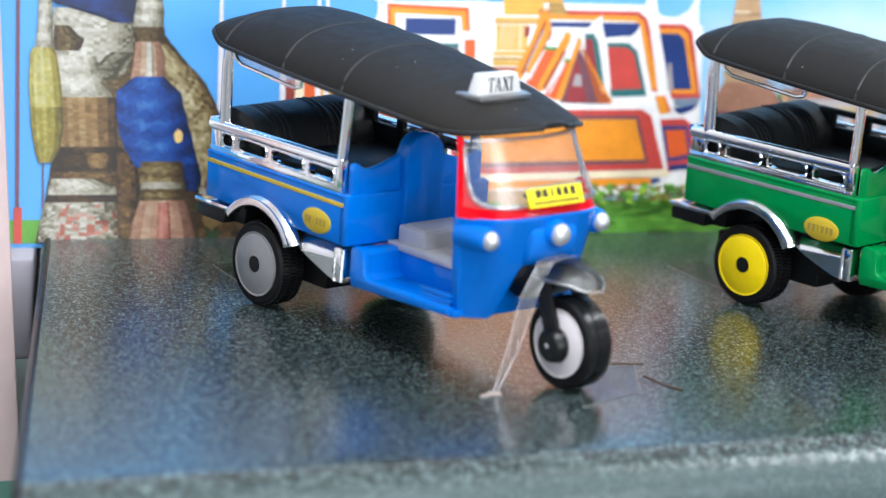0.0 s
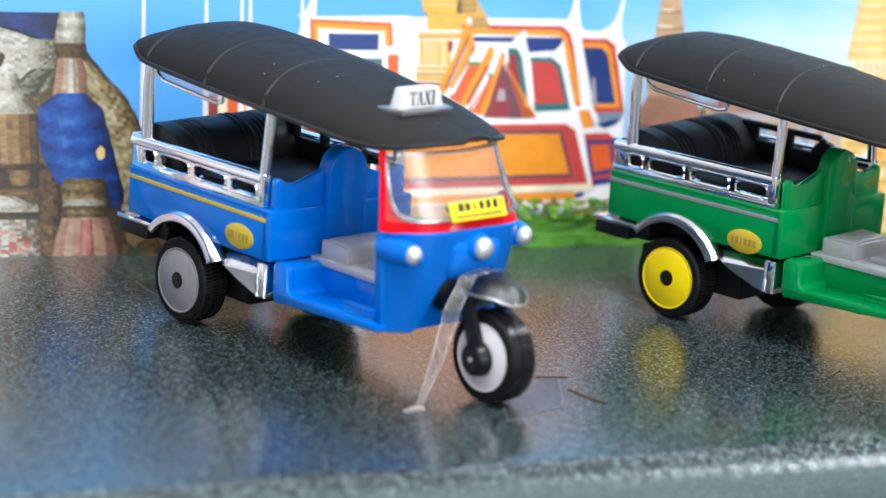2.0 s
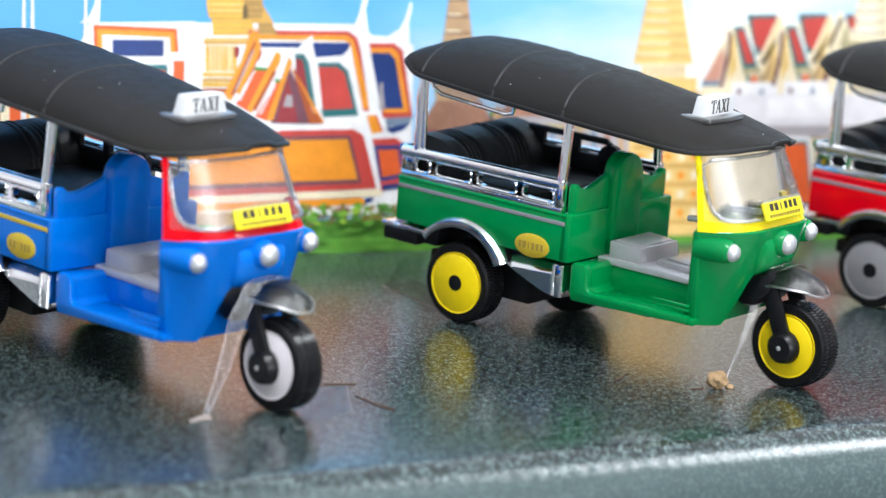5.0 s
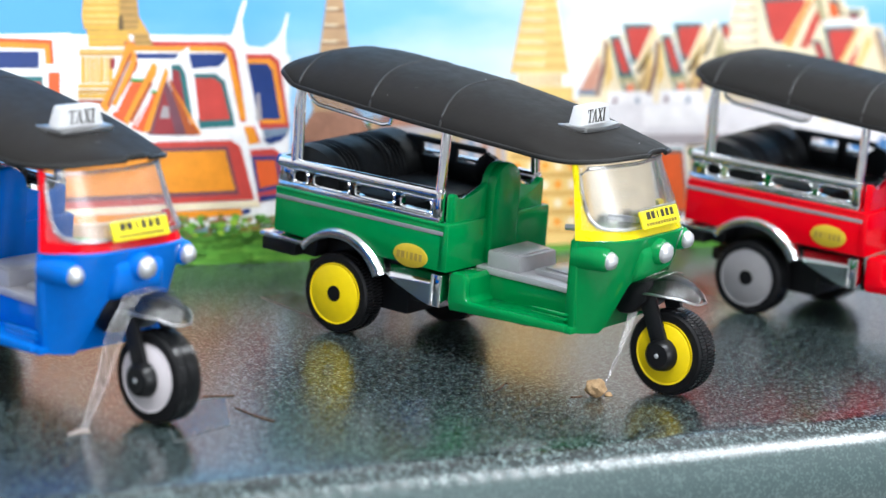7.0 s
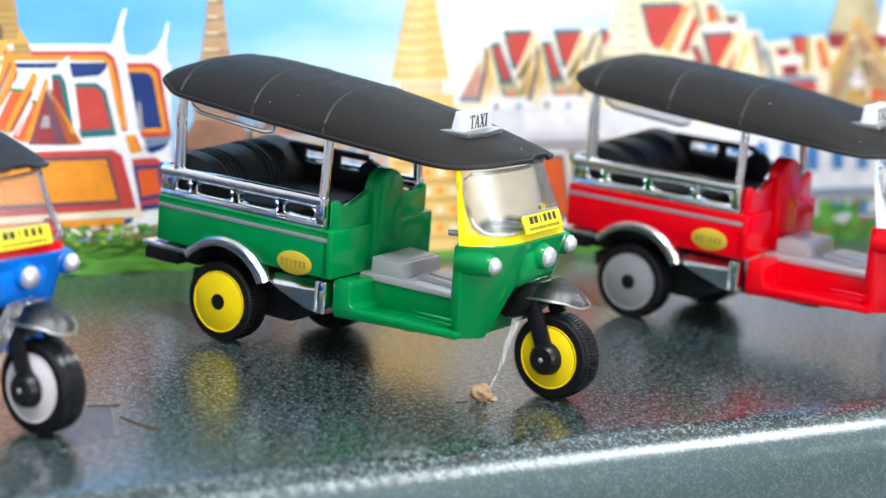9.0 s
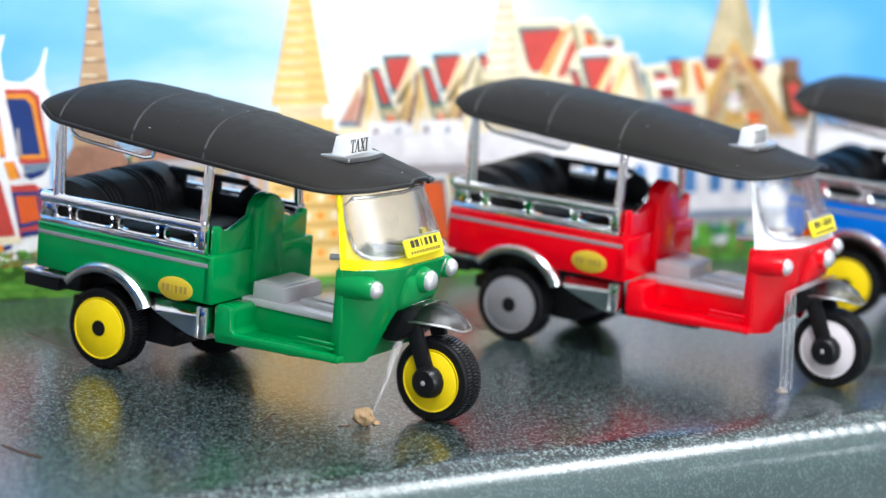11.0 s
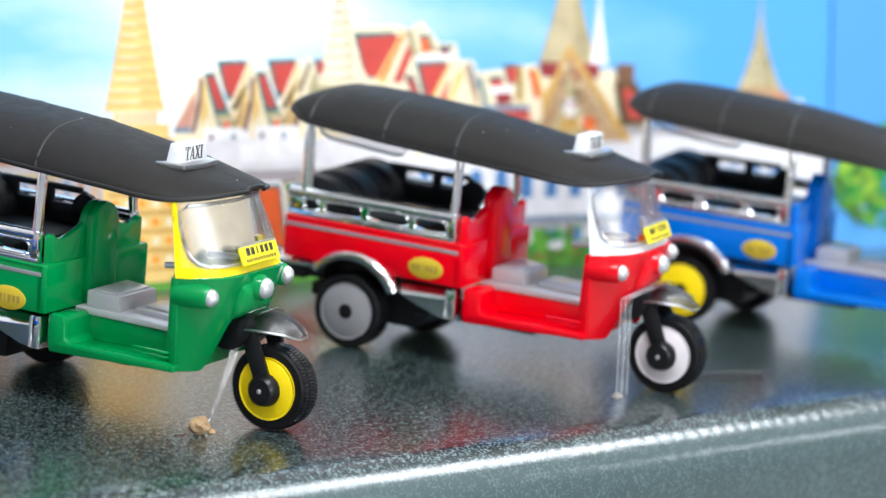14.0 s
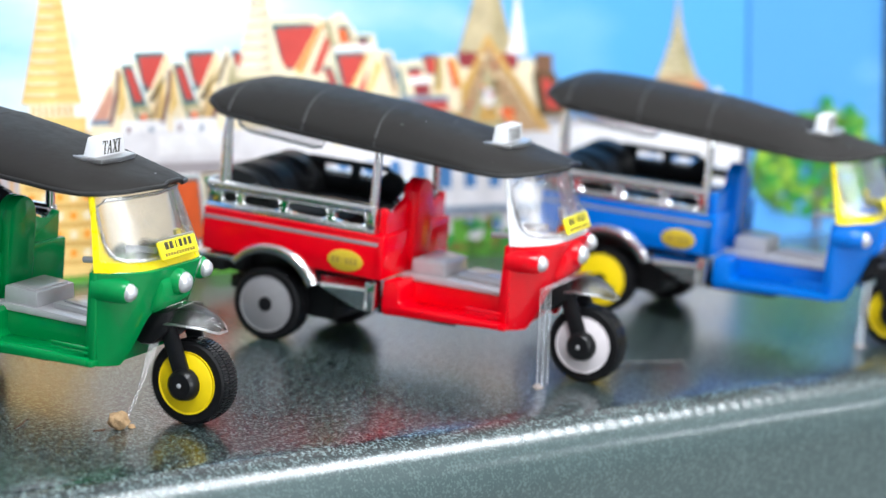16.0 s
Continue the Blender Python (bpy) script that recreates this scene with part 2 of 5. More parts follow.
def thing(name, label, category, m, group="", kind=""):
    e = new(name)
    e.empty_display_size = 0.01
    e.matrix_world = m
    return tagged(e, label, category, group, kind)


def bevelled(bm, w, seg=2, angle=35):
    if w > 0:
        es = [e for e in bm.edges if len(e.link_faces) == 2 and e.calc_face_angle(0) > radians(angle)]
        bmesh.ops.bevel(bm, geom=es, offset=w, segments=seg, profile=0.5, affect="EDGES", clamp_overlap=True)
    return bm


def box(x0, x1, y0, y1, z0, z1, bev=0.4, bm=None):
    b = bmesh.new()
    vs = [b.verts.new((x, y, z)) for x in (x0, x1) for y in (y0, y1) for z in (z0, z1)]
    for f in ((0, 1, 3, 2), (4, 6, 7, 5), (0, 4, 5, 1), (2, 3, 7, 6), (0, 2, 6, 4), (1, 5, 7, 3)):
        b.faces.new([vs[i] for i in f])
    bmesh.ops.recalc_face_normals(b, faces=b.faces)
    bevelled(b, bev)
    return join(bm, b)


def join(bm, b):
    if bm is None:
        return b
    me = bpy.data.meshes.new("tmp")
    b.to_mesh(me)
    b.free()
    bm.from_mesh(me)
    bpy.data.meshes.remove(me)
    return bm


def prism(pts, axis, a, c, bev=0.3, bm=None):
    """A polygon pushed along an axis from a to c. axis 'x': pts are (y, z); 'y': (x, z); 'z': (x, y)."""
    b = bmesh.new()
    put = {"x": lambda u, v, k: (k, u, v), "y": lambda u, v, k: (u, k, v), "z": lambda u, v, k: (u, v, k)}[axis]
    lo, hi = [b.verts.new(put(u, v, a)) for u, v in pts], [b.verts.new(put(u, v, c)) for u, v in pts]
    b.faces.new(lo), b.faces.new(hi[::-1])
    n = len(pts)
    for i in range(n):
        b.faces.new((lo[i], hi[i], hi[(i + 1) % n], lo[(i + 1) % n]))
    bmesh.ops.recalc_face_normals(b, faces=b.faces)
    bevelled(b, bev)
    return join(bm, b)


def tube(path, r, seg=12, bm=None, flat=1.0):
    """A round bar along a path of points."""
    b = bmesh.new()
    pts = [Vector(p) for p in path]
    rings = []
    for i, p in enumerate(pts):
        d = (pts[min(i + 1, len(pts) - 1)] - pts[max(i - 1, 0)]).normalized()
        s = d.cross(Vector((0, 0, 1)) if abs(d.z) < 0.9 else Vector((0, 1, 0))).normalized()
        u = s.cross(d)
        rings.append([b.verts.new(p + r * (math.cos(2 * math.pi * k / seg) * s + flat * math.sin(2 * math.pi * k / seg) * u)) for k in range(seg)])
    for p, q in zip(rings, rings[1:]):
        for k in range(seg):
            b.faces.new((p[k], p[(k + 1) % seg], q[(k + 1) % seg], q[k]))
    b.faces.new(rings[0][::-1]), b.faces.new(rings[-1])
    return join(bm, b)


def lathe(profile, origin, axis="y", seg=48, bm=None):
    """Turn (radius, along) pairs about an axis through origin."""
    b = bmesh.new()
    rings = []
    for r, a in profile:
        ring = []
        for k in range(seg):
            c, s = math.cos(2 * math.pi * k / seg), math.sin(2 * math.pi * k / seg)
            v = (origin[0] + r * c, origin[1] + a, origin[2] + r * s) if axis == "y" else (
                (origin[0] + a, origin[1] + r * c, origin[2] + r * s) if axis == "x" else (origin[0] + r * c, origin[1] + r * s, origin[2] + a))
            ring.append(b.verts.new(v))
        rings.append(ring)
    for p, q in zip(rings, rings[1:]):
        for k in range(seg):
            b.faces.new((p[k], p[(k + 1) % seg], q[(k + 1) % seg], q[k]))
    b.faces.new(rings[0][::-1]), b.faces.new(rings[-1])
    return join(bm, b)


def sheet(fn, nu, nv, thick, skip=None, bm=None):
    """A curved sheet: fn(u, v) for u, v in 0..1, given thickness."""
    b = bmesh.new()
    g = [[b.verts.new(fn(i / nu, j / nv)) for j in range(nv + 1)] for i in range(nu + 1)]
    for i in range(nu):
        for j in range(nv):
            if skip is None or not skip((i + 0.5) / nu, (j + 0.5) / nv):
                b.faces.new((g[i][j], g[i + 1][j], g[i + 1][j + 1], g[i][j + 1]))
    bmesh.ops.delete(b, geom=[v for v in b.verts if not v.link_faces], context="VERTS")
    if thick:
        bmesh.ops.solidify(b, geom=b.faces[:], thickness=thick)
    return join(bm, b)


def lerp(x, xs, ys):
    return float(np.interp(x, xs, ys))


def smooth_curve(x, xs, ys):
    """Catmull-Rom through the points."""
    x = min(max(x, xs[0]), xs[-1])
    i = max(k for k in range(len(xs) - 1) if xs[k] <= x)
    t = (x - xs[i]) / (xs[i + 1] - xs[i])
    y0, y1, y2, y3 = ys[max(i - 1, 0)], ys[i], ys[i + 1], ys[min(i + 2, len(ys) - 1)]
    return 0.5 * (2 * y1 + (y2 - y0) * t + (2 * y0 - 5 * y1 + 4 * y2 - y3) * t * t + (3 * y1 - y0 - 3 * y2 + y3) * t ** 3)


def serif_taxi(x, y, z, h):
    """The word TAXI in a condensed serif face on a plane of constant x, centred on y, standing on z, h high."""
    k, b = 0.82 * h, None
    glyphs = (
        (0.0, ([(0.02, 0.74), (0.0, 1.0), (0.8, 1.0), (0.78, 0.74), (0.74, 0.74), (0.68, 0.94), (0.12, 0.94), (0.06, 0.74)], [(0.33, 0.04), (0.33, 0.95), (0.48, 0.95), (0.48, 0.04)], [(0.2, 0.0), (0.2, 0.05), (0.61, 0.05), (0.61, 0.0)])),
        (0.8, ([(0.06, 0.03), (0.37, 1.0), (0.44, 0.9), (0.13, 0.03)], [(0.57, 0.03), (0.35, 1.0), (0.46, 1.0), (0.75, 0.03)], [(0.18, 0.30), (0.18, 0.36), (0.62, 0.36), (0.62, 0.30)], [(0.0, 0.0), (0.0, 0.05), (0.22, 0.05), (0.22, 0.0)], [(0.5, 0.0), (0.5, 0.05), (0.82, 0.05), (0.82, 0.0)])),
        (1.62, ([(0.08, 0.97), (0.27, 0.97), (0.78, 0.03), (0.58, 0.03)], [(0.66, 0.97), (0.73, 0.97), (0.18, 0.03), (0.10, 0.03)], [(0.0, 0.95), (0.0, 1.0), (0.36, 1.0), (0.36, 0.95)], [(0.54, 0.95), (0.54, 1.0), (0.82, 1.0), (0.82, 0.95)], [(0.0, 0.0), (0.0, 0.05), (0.3, 0.05), (0.3, 0.0)], [(0.48, 0.0), (0.48, 0.05), (0.86, 0.05), (0.86, 0.0)])),
        (2.48, ([(0.13, 0.03), (0.13, 0.97), (0.28, 0.97), (0.28, 0.03)], [(0.0, 0.0), (0.0, 0.05), (0.41, 0.05), (0.41, 0.0)], [(0.0, 0.95), (0.0, 1.0), (0.41, 1.0), (0.41, 0.95)])),
    )
    n = 0
    for start, strokes in glyphs:
        for pts in strokes:
            n += 1
            b = prism([(y + k * (start + p - 1.445), z + h * q) for p, q in pts], "x", x, x + 0.1 + 0.004 * n, 0, b)
    return b


# ---------------------------------------------------------------- the room round the counter
WALLPAINT = mat("shop_wall_paint", (0.44, 0.45, 0.46), 0.8, 0, 0.05, 2)
CEILPAINT = mat("shop_ceiling_paint", (0.8, 0.8, 0.8), 0.8, 0, 0.04, 2)
FLOORTILE = mat("shop_floor", (0.55, 0.54, 0.52), 0.4, 0, 0.1, 3)


def slab(name, x0, x1, y0, y1, z0, z1, material, label):
    return tagged(part(name, box(x0, x1, y0, y1, z0, z1, 0), material, None, smooth=False), label, name.split("_")[0], kind="structure")


# unseen floor, kept pale to bounce light up to the ceiling and chrome
slab("floor", -3100, 3700, -3700, 2300, -1000, -900, FLOORTILE, "unseen pale grey-brown floor below the counter")
slab("ceiling", -3100, 3700, -3700, 2300, 1750, 1850, CEILPAINT, "plain pale shop ceiling over the counter")
# unseen wall, set close and pale to brighten reflections on the counter's edge
slab("wall_north", -3100, 3700, 700, 800, -900, 1750, CEILPAINT, "unseen pale wall added behind the printed panel")
# opening and frame added in the unseen wall to seat the fill lamp
wall = bmesh.new()
for x0, x1, z0, z1 in ((-3100, -950, -900, 1750), (950, 3700, -900, 1750), (-950, 950, -900, 200), (-950, 950, 1300, 1750)):
    wall = box(x0, x1, -3700, -3600, z0, z1, 0, wall)
tagged(part("wall_south", wall, WALLPAINT, None, smooth=False), "unseen pale wall with an added opening for the fill lamp", "wall", kind="structure")
ring = bmesh.new()
for x0, x1, z0, z1 in ((-1010, 1010, 1300, 1360), (-1010, 1010, 140, 200), (-1010, -950, 200, 1300), (950, 1010, 200, 1300)):
    ring = box(x0, x1, -3600, -3560, z0, z1, 2, ring)
tagged(part("fill_frame", ring, CEILPAINT, None), "plain white frame added round the fill lamp's opening", "window", kind="structure")
slab("wall_west", -3100, -3000, -3600, 2200, -900, 1750, WALLPAINT, "plain pale side wall of the shop")
slab("wall_east", 3600, 3700, -3600, 2200, -900, 1750, WALLPAINT, "plain pale side wall of the shop")


# ---------------------------------------------------------------- counter
def counter():
    root = thing("display_counter", "dark green-grey speckled laminate counter with a rounded front edge", "counter", Matrix.Identity(4), kind="structure")
    left_back, left_front = (-34.3, 110.0), (-91.3, -112.0)
    right = 900.0
    r = 13.0

    def profile(x):
        """Cross-section (y, z) at x: the front edge is slightly wavy, as laminate bent by heat."""
        pts = [(110.0, 0.0), (-60.0, 0.0), (-98.0, 0.0), (-102.0, 0.0)]
        for k in range(1, 17):
            a = radians(90 * k / 16)
            wave = 0.026 * math.sin(3.4 * a) * (math.sin(x * 1.5 + 0.6 * math.sin(x * 0.07)) * (0.75 + 0.25 * math.sin(x * 0.031)) + 0.35 * math.sin(x * 0.43 + 1.0))
            pts.append((-106.0 - (r + wave) * math.sin(a), -r + (r + wave) * math.cos(a)))
        return pts + [(-119.0, -60.0), (-112.0, -60.0), (-112.0, -900.0), (110.0, -900.0)]

    prof = profile(-99.0)
    b = bmesh.new()

    def xl(y):
        t = (y - left_back[1]) / (left_front[1] - left_back[1])
        return left_back[0] + t * (left_front[0] - left_back[0])

    n = len(prof)
    cols = [[b.verts.new((xl(y), y, z)) for y, z in prof]]
    for i in range(1100):
        cols.append([b.verts.new((-20.0 + 0.5 * i, y, z)) for y, z in profile(-20.0 + 0.5 * i)])
    cols.append([b.verts.new((right, y, z)) for y, z in profile(right)])
    for p, q in zip(cols, cols[1:]):
        for k in range(n):
            b.faces.new((p[k], q[k], q[(k + 1) % n], p[(k + 1) % n]))
    b.faces.new(cols[0]), b.faces.new(cols[-1][::-1])
    part("worktop", b, TABLE, root)
    b = tube([(xl(y) - 0.3, y, z - 0.4) for y, z in prof[:18]], 0.9, 8)
    part("edge_band", b, BLACK, root, "black edging strip on the short side")
    return root


counter()


# ---------------------------------------------------------------- printed panel behind the counter
BACK = Matrix.Translation((0, 0.0513, 0)) @ Matrix.Rotation(radians(-3.2), 4, "Z") @ Matrix.Rotation(radians(-8.25), 4, "X")
panel = thing("backdrop", "glossy printed panel with palace roofs, spires and blue sky", "backdrop", BACK, kind="structure")


def ink(name, rgb, vary=0.12, scale=160):
    return mat("print_" + name, srgb(*rgb), 0.45, 0, 0.3 if name in ("stone", "darkstone", "pale", "moss", "brown", "oldcream", "oldpink", "blue") else vary, scale)


K = {k: ink(k, v) for k, v in dict(
    white=(244, 240, 240), cream=(242, 226, 192), gold=(232, 196, 120), deepgold=(206, 160, 86), amber=(240, 150, 40), orange=(228, 96, 40), red=(200, 70, 62), tan=(186, 150, 112), oldcream=(178, 160, 122), oldpink=(158, 112, 90), oldred=(146, 60, 50),
    maroon=(150, 50, 56), navy=(26, 56, 120), teal=(40, 110, 112), stone=(146, 128, 84), darkstone=(108, 86, 50), brown=(90, 66, 40), moss=(124, 112, 50),
    pale=(184, 172, 132), blue=(22, 56, 142), pink=(206, 150, 128), grass=(96, 160, 56), meadow=(112, 170, 62), turf=(84, 148, 52), bush=(72, 120, 44), darkgreen=(34, 58, 30), leaf=(40, 140, 58), lime=(150, 190, 60),
    wall=(226, 222, 224), shade=(168, 160, 162), window=(70, 122, 176), trunk=(120, 84, 60), roofgrey=(120, 138, 158), plum=(116, 70, 82), ochre=(206, 158, 72), yellowgold=(226, 178, 70), bronze=(172, 134, 72), rust=(178, 86, 42), vermilion=(240, 92, 40)).items()}
TONES = {"rock": ((62, 46, 26), (98, 78, 44), (136, 116, 72), (176, 160, 116), (206, 194, 158)),
         "fern": ((84, 74, 28), (120, 108, 42), (156, 142, 58), (190, 178, 90), (208, 200, 140)),
         "blue": ((6, 24, 64), (10, 42, 104), (16, 64, 144), (30, 88, 172), (64, 120, 196)),
         "pearl": ((70, 66, 46), (118, 112, 90), (160, 154, 134), (196, 190, 174), (222, 218, 206)),
         "earth": ((44, 30, 14), (82, 58, 28), (122, 90, 48), (156, 122, 74), (186, 158, 112)),
         "brick": ((104, 44, 34), (140, 70, 58), (176, 100, 84), (196, 134, 116), (206, 170, 152)),
         "clay": ((86, 58, 44), (126, 88, 70), (162, 118, 94), (188, 150, 122), (206, 184, 156))}
for tone, steps in TONES.items():
    for i in range(9):
        lo, hi = steps[i // 2], steps[min(4, (i + 1) // 2)]
        K[tone + str(i)] = ink(tone + str(i), tuple(0.88 * (p + q) / 2 for p, q in zip(lo, hi)), 0.16, 260)
LAYER = [0]


def laid(u, w):
    """Where the artwork's point (u, w) lies on the board: the sheet is pasted a little narrower towards its right end."""
    du = lerp(u, (-60, -15, 83, 112, 147, 207, 245, 280, 357, 437, 470, 533), (-7.5, -9.6, -15.2, -19.6, -20.5, -22.2, -23.6, -25.5, -28.4, -33.5, -35.8, -38.4))
    return u + du, w * lerp(u, (-60, 320, 357, 437, 533), (0.99, 0.988, 0.983, 0.94, 0.94))


class Flat:
    """Flat printed shapes, one over the other, as one thin mesh."""

    def __init__(self, name, label=""):
        self.name, self.label, self.b, self.mats = name, label, bmesh.new(), []
        LAYER[0] += 1
        self.k = 0.12 + 0.02 * LAYER[0]

    def poly(self, pts, colour):
        if K[colour] not in self.mats:
            self.mats.append(K[colour])
        self.k += 0.006
        f = self.b.faces.new([self.b.verts.new((u, -self.k, w)) for u, w in pts])
        f.material_index = self.mats.index(K[colour])
        return self

    def box(self, u0, w0, u1, w1, colour, skew=0.0):
        return self.poly([(u0, w1), (u1, w1), (u1 + skew, w0), (u0 + skew, w0)], colour)

    def round(self, u, w, ru, rw, colour, n=14, rough=0.0, seed=1):
        rnd = random.Random(seed)
        return self.poly([(u + ru * math.cos(2 * math.pi * i / n) * (1 + rough * (rnd.random() - 0.5)), w + rw * math.sin(2 * math.pi * i / n) * (1 + rough * (rnd.random() - 0.5)))
                          for i in range(n)], colour)

    def shaded(self, levels, tone, bias, rows, cols, jitter, pattern, seed):
        """A rounded form between left and right edges, printed as small patches from dark rims to a pale middle."""
        rnd = random.Random(seed)
        ws, lefts, rights = [v[0] for v in levels][::-1], [v[1] for v in levels][::-1], [v[2] for v in levels][::-1]
        self.k += 0.006
        grid = []
        for i in range(rows + 1):
            w = ws[-1] + (ws[0] - ws[-1]) * i / rows
            l, r = lerp(w, ws, lefts), lerp(w, ws, rights)
            grid.append([self.b.verts.new((l + (r - l) * (0.5 - 0.5 * math.cos(math.pi * j / cols)), -self.k, w + (0.25 * math.sin(j * 1.7 + i) if 0 < i < rows else 0.0)))
                         for j in range(cols + 1)])
        for i in range(rows):
            for j in range(cols):
                if pattern == "gaps" and rnd.random() < 0.6:
                    continue
                s = -math.cos(math.pi * (j + 0.5) / cols)
                level = bias + 1.9 * (1 - (s + 0.2) ** 2) + 0.75 * rnd.uniform(-jitter, jitter) + 0.5 * noise.noise(Vector((s * 2.5, i * 0.35, seed * 3.1)))
                level += {"scale": 0.5 * ((i + j) % 2) - 0.25, "flute": 0.6 * (j % 2) - 0.3, "band": 0.7 * (i // 2 % 2) - 0.35, "fold": 0.45 * math.sin(i * 0.9 + 3.0 * s * s)}.get(pattern, 0.0)
                m = K[tone + str(int(min(8, max(0, round(2 * level)))))]
                if m not in self.mats:
                    self.mats.append(m)
                self.b.faces.new((grid[i][j], grid[i][j + 1], grid[i + 1][j + 1], grid[i + 1][j])).material_index = self.mats.index(m)
        return self

    def nest(self, quad, colours, steps):
        """A quad with borders inside one another."""
        cu, cw = sum(p[0] for p in quad) / 4, sum(p[1] for p in quad) / 4
        hu, hw = max(abs(p[0] - cu) for p in quad), max(abs(p[1] - cw) for p in quad)
        for c, s in zip(colours, steps):
            self.poly([(cu + (u - cu) * (1 - s / hu), cw + (w - cw) * (1 - s / hw)) for u, w in quad], c)
        return self

    def done(self):
        me = bpy.data.meshes.new(self.name)
        for v in self.b.verts:
            v.co.x, v.co.z = laid(v.co.x, v.co.z)
        bmesh.ops.scale(self.b, vec=(0.001, 0.001, 0.001), verts=self.b.verts)
        self.b.to_mesh(me)
        self.b.free()
        for mm in self.mats:
            me.materials.append(mm)
        ob = new(self.name, me)
        ob.parent = panel
        return tagged(ob, self.label) if self.label else ob


def print_panel():
    part("board", box(-83, 433.2, 0, 3, -2, 150, 0), sky_print("printed_sky", (0.09, 0.38, 0.82, 1), True), panel, "printed blue sky with white cloud", smooth=False)
    part("side_board", box(433.8, 494.6, -0.6, 2.4, -2, 150, 0), sky_print("printed_side_sky", (0.09, 0.34, 0.76, 1), False), panel, "second printed sheet of deeper blue sky", smooth=False)
    part("board_edge", box(494.6, 522, -3, 6, -2, 150, 0.4), mat("dark_frame", (0.02, 0.022, 0.03), 0.4), panel, "dark upright frame at the end of the print")

    # lawn along the foot of the print
    g = Flat("printed_lawn")
    g.box(-75, -1, 469, 4.5, "grass").box(36, -1, 139, 8.2, "grass")
    rnd = random.Random(4)
    for i in range(240):
        u, w = rnd.uniform(36, 139), rnd.uniform(0.2, 7.6)
        g.round(u, w, rnd.uniform(1.4, 4.5), rnd.uniform(0.15, 0.45), rnd.choice(("grass", "meadow", "meadow", "grass", "turf")), 8, 0.5, i)
    for i in range(210):
        u = rnd.uniform(92, 139)
        g.round(u, rnd.uniform(7.4, 12.0), rnd.uniform(0.5, 1.3), rnd.uniform(0.35, 0.9), rnd.choice(("turf", "moss", "lime", "meadow", "grass", "bush", "stone")), 8, 0.6, i)
    g.done()

    # temple hall with framed coloured panels
    h = Flat("printed_hall")
    h.poly([(44, 57), (72, 57.5), (72, 12), (36, 12), (36, 40)], "white")
    h.box(18.4, 20, 21.2, 38, "oldred").box(21.2, 20, 23.6, 38, "cream").box(23.6, 20, 27.2, 39, "orange").box(27.2, 20, 33.0, 40, "amber").box(28.4, 20, 30.4, 38, "gold").box(33.0, 20, 37.0, 42, "white")
    h.poly([(41.5, 57), (46.6, 57), (47.0, 66), (46.2, 66), (45.2, 61), (43.8, 58.3)], "white")
    h.nest([(45, 56.5), (67, 55.8), (69, 31), (46, 32)], ("orange", "amber", "white"), (0, 1.0, 2.4))
    h.poly([(50, 53), (63.5, 53), (63.5, 49), (50, 49)], "navy").nest([(52, 47), (65, 47), (66, 35), (53, 35)], ("teal", "red"), (0, 1.3))
    h.box(64.5, 36, 70, 50, "white").box(66, 40, 69, 48, "orange")
    h.poly([(80.0, 57.2), (118.6, 57.2), (123.4, 54.4), (131.4, 54.0), (134.6, 51.9), (134.6, 9.5), (70.3, 9.5), (70.3, 57.2)], "white")
    h.poly([(118.0, 56.6), (119.4, 59.5), (120.1, 62.3), (121.5, 65.8), (122.6, 65.8), (121.2, 60.9), (121.7, 57.5), (122.3, 53.6)], "white")
    h.poly([(126.6, 53.8), (130.6, 56.1), (132.2, 58.8), (133.5, 62.7), (134.1, 62.7), (133.2, 57.5), (133.5, 52.2)], "white")
    h.poly([(86.5, 55.5), (116.7, 55.5), (119.1, 53.8), (124.4, 35.5), (86.5, 35.5)], "red")
    h.poly([(86.5, 54.4), (116.4, 54.4), (118.2, 53.0), (123.1, 36.1), (86.5, 36.1)], "amber")
    h.poly([(86.5, 53.2), (115.8, 53.0), (117.2, 51.8), (121.5, 33.0), (86.5, 33.0)], "white")
    h.poly([(86.5, 52.6), (117.2, 52.6), (116.7, 50.9), (115.0, 49.4), (106.7, 48.8), (105.1, 51.3), (86.5, 51.3)], "navy")
    h.poly([(106.2, 47.6), (114.2, 47.6), (116.7, 45.6), (119.6, 34.4), (109.6, 34.0)], "teal")
    h.poly([(107.0, 46.5), (113.5, 46.5), (115.6, 45.2), (118.2, 36.2), (109.6, 35.9)], "red")
    h.poly([(100.8, 49.8), (103.5, 49.8), (105.1, 47.7), (107.5, 35.9), (104.8, 37.6), (101.1, 44.9)], "teal")
    h.poly([(101.1, 48.6), (103.2, 48.3), (105.3, 39.1), (103.8, 38.7), (101.1, 44.9)], "maroon")
    h.poly([(100.6, 50.1), (103.5, 52.9), (106.2, 54.4), (106.2, 51.9), (108.0, 46.3), (109.4, 36.3), (107.5, 36.1), (105.6, 47.7), (103.5, 50.5)], "white")
    h.poly([(122.2, 52.5), (129.2, 52.5), (131.6, 50.8), (134.6, 33.8), (126.3, 33.8)], "red")
    h.poly([(122.5, 51.3), (128.7, 51.3), (130.5, 50.0), (133.5, 35.1), (126.6, 35.1)], "amber")
    h.poly([(122.8, 50.1), (127.9, 50.1), (129.5, 48.6), (132.0, 36.1), (125.8, 36.1)], "navy")
    h.poly([(119.3, 54.7), (122.0, 53.6), (125.8, 35.9), (126.1, 29.4), (123.4, 29.4), (122.2, 38.0)], "white")
    h.poly([(125.3, 42.4), (126.1, 42.9), (126.9, 35.8), (125.3, 35.8)], "shade")
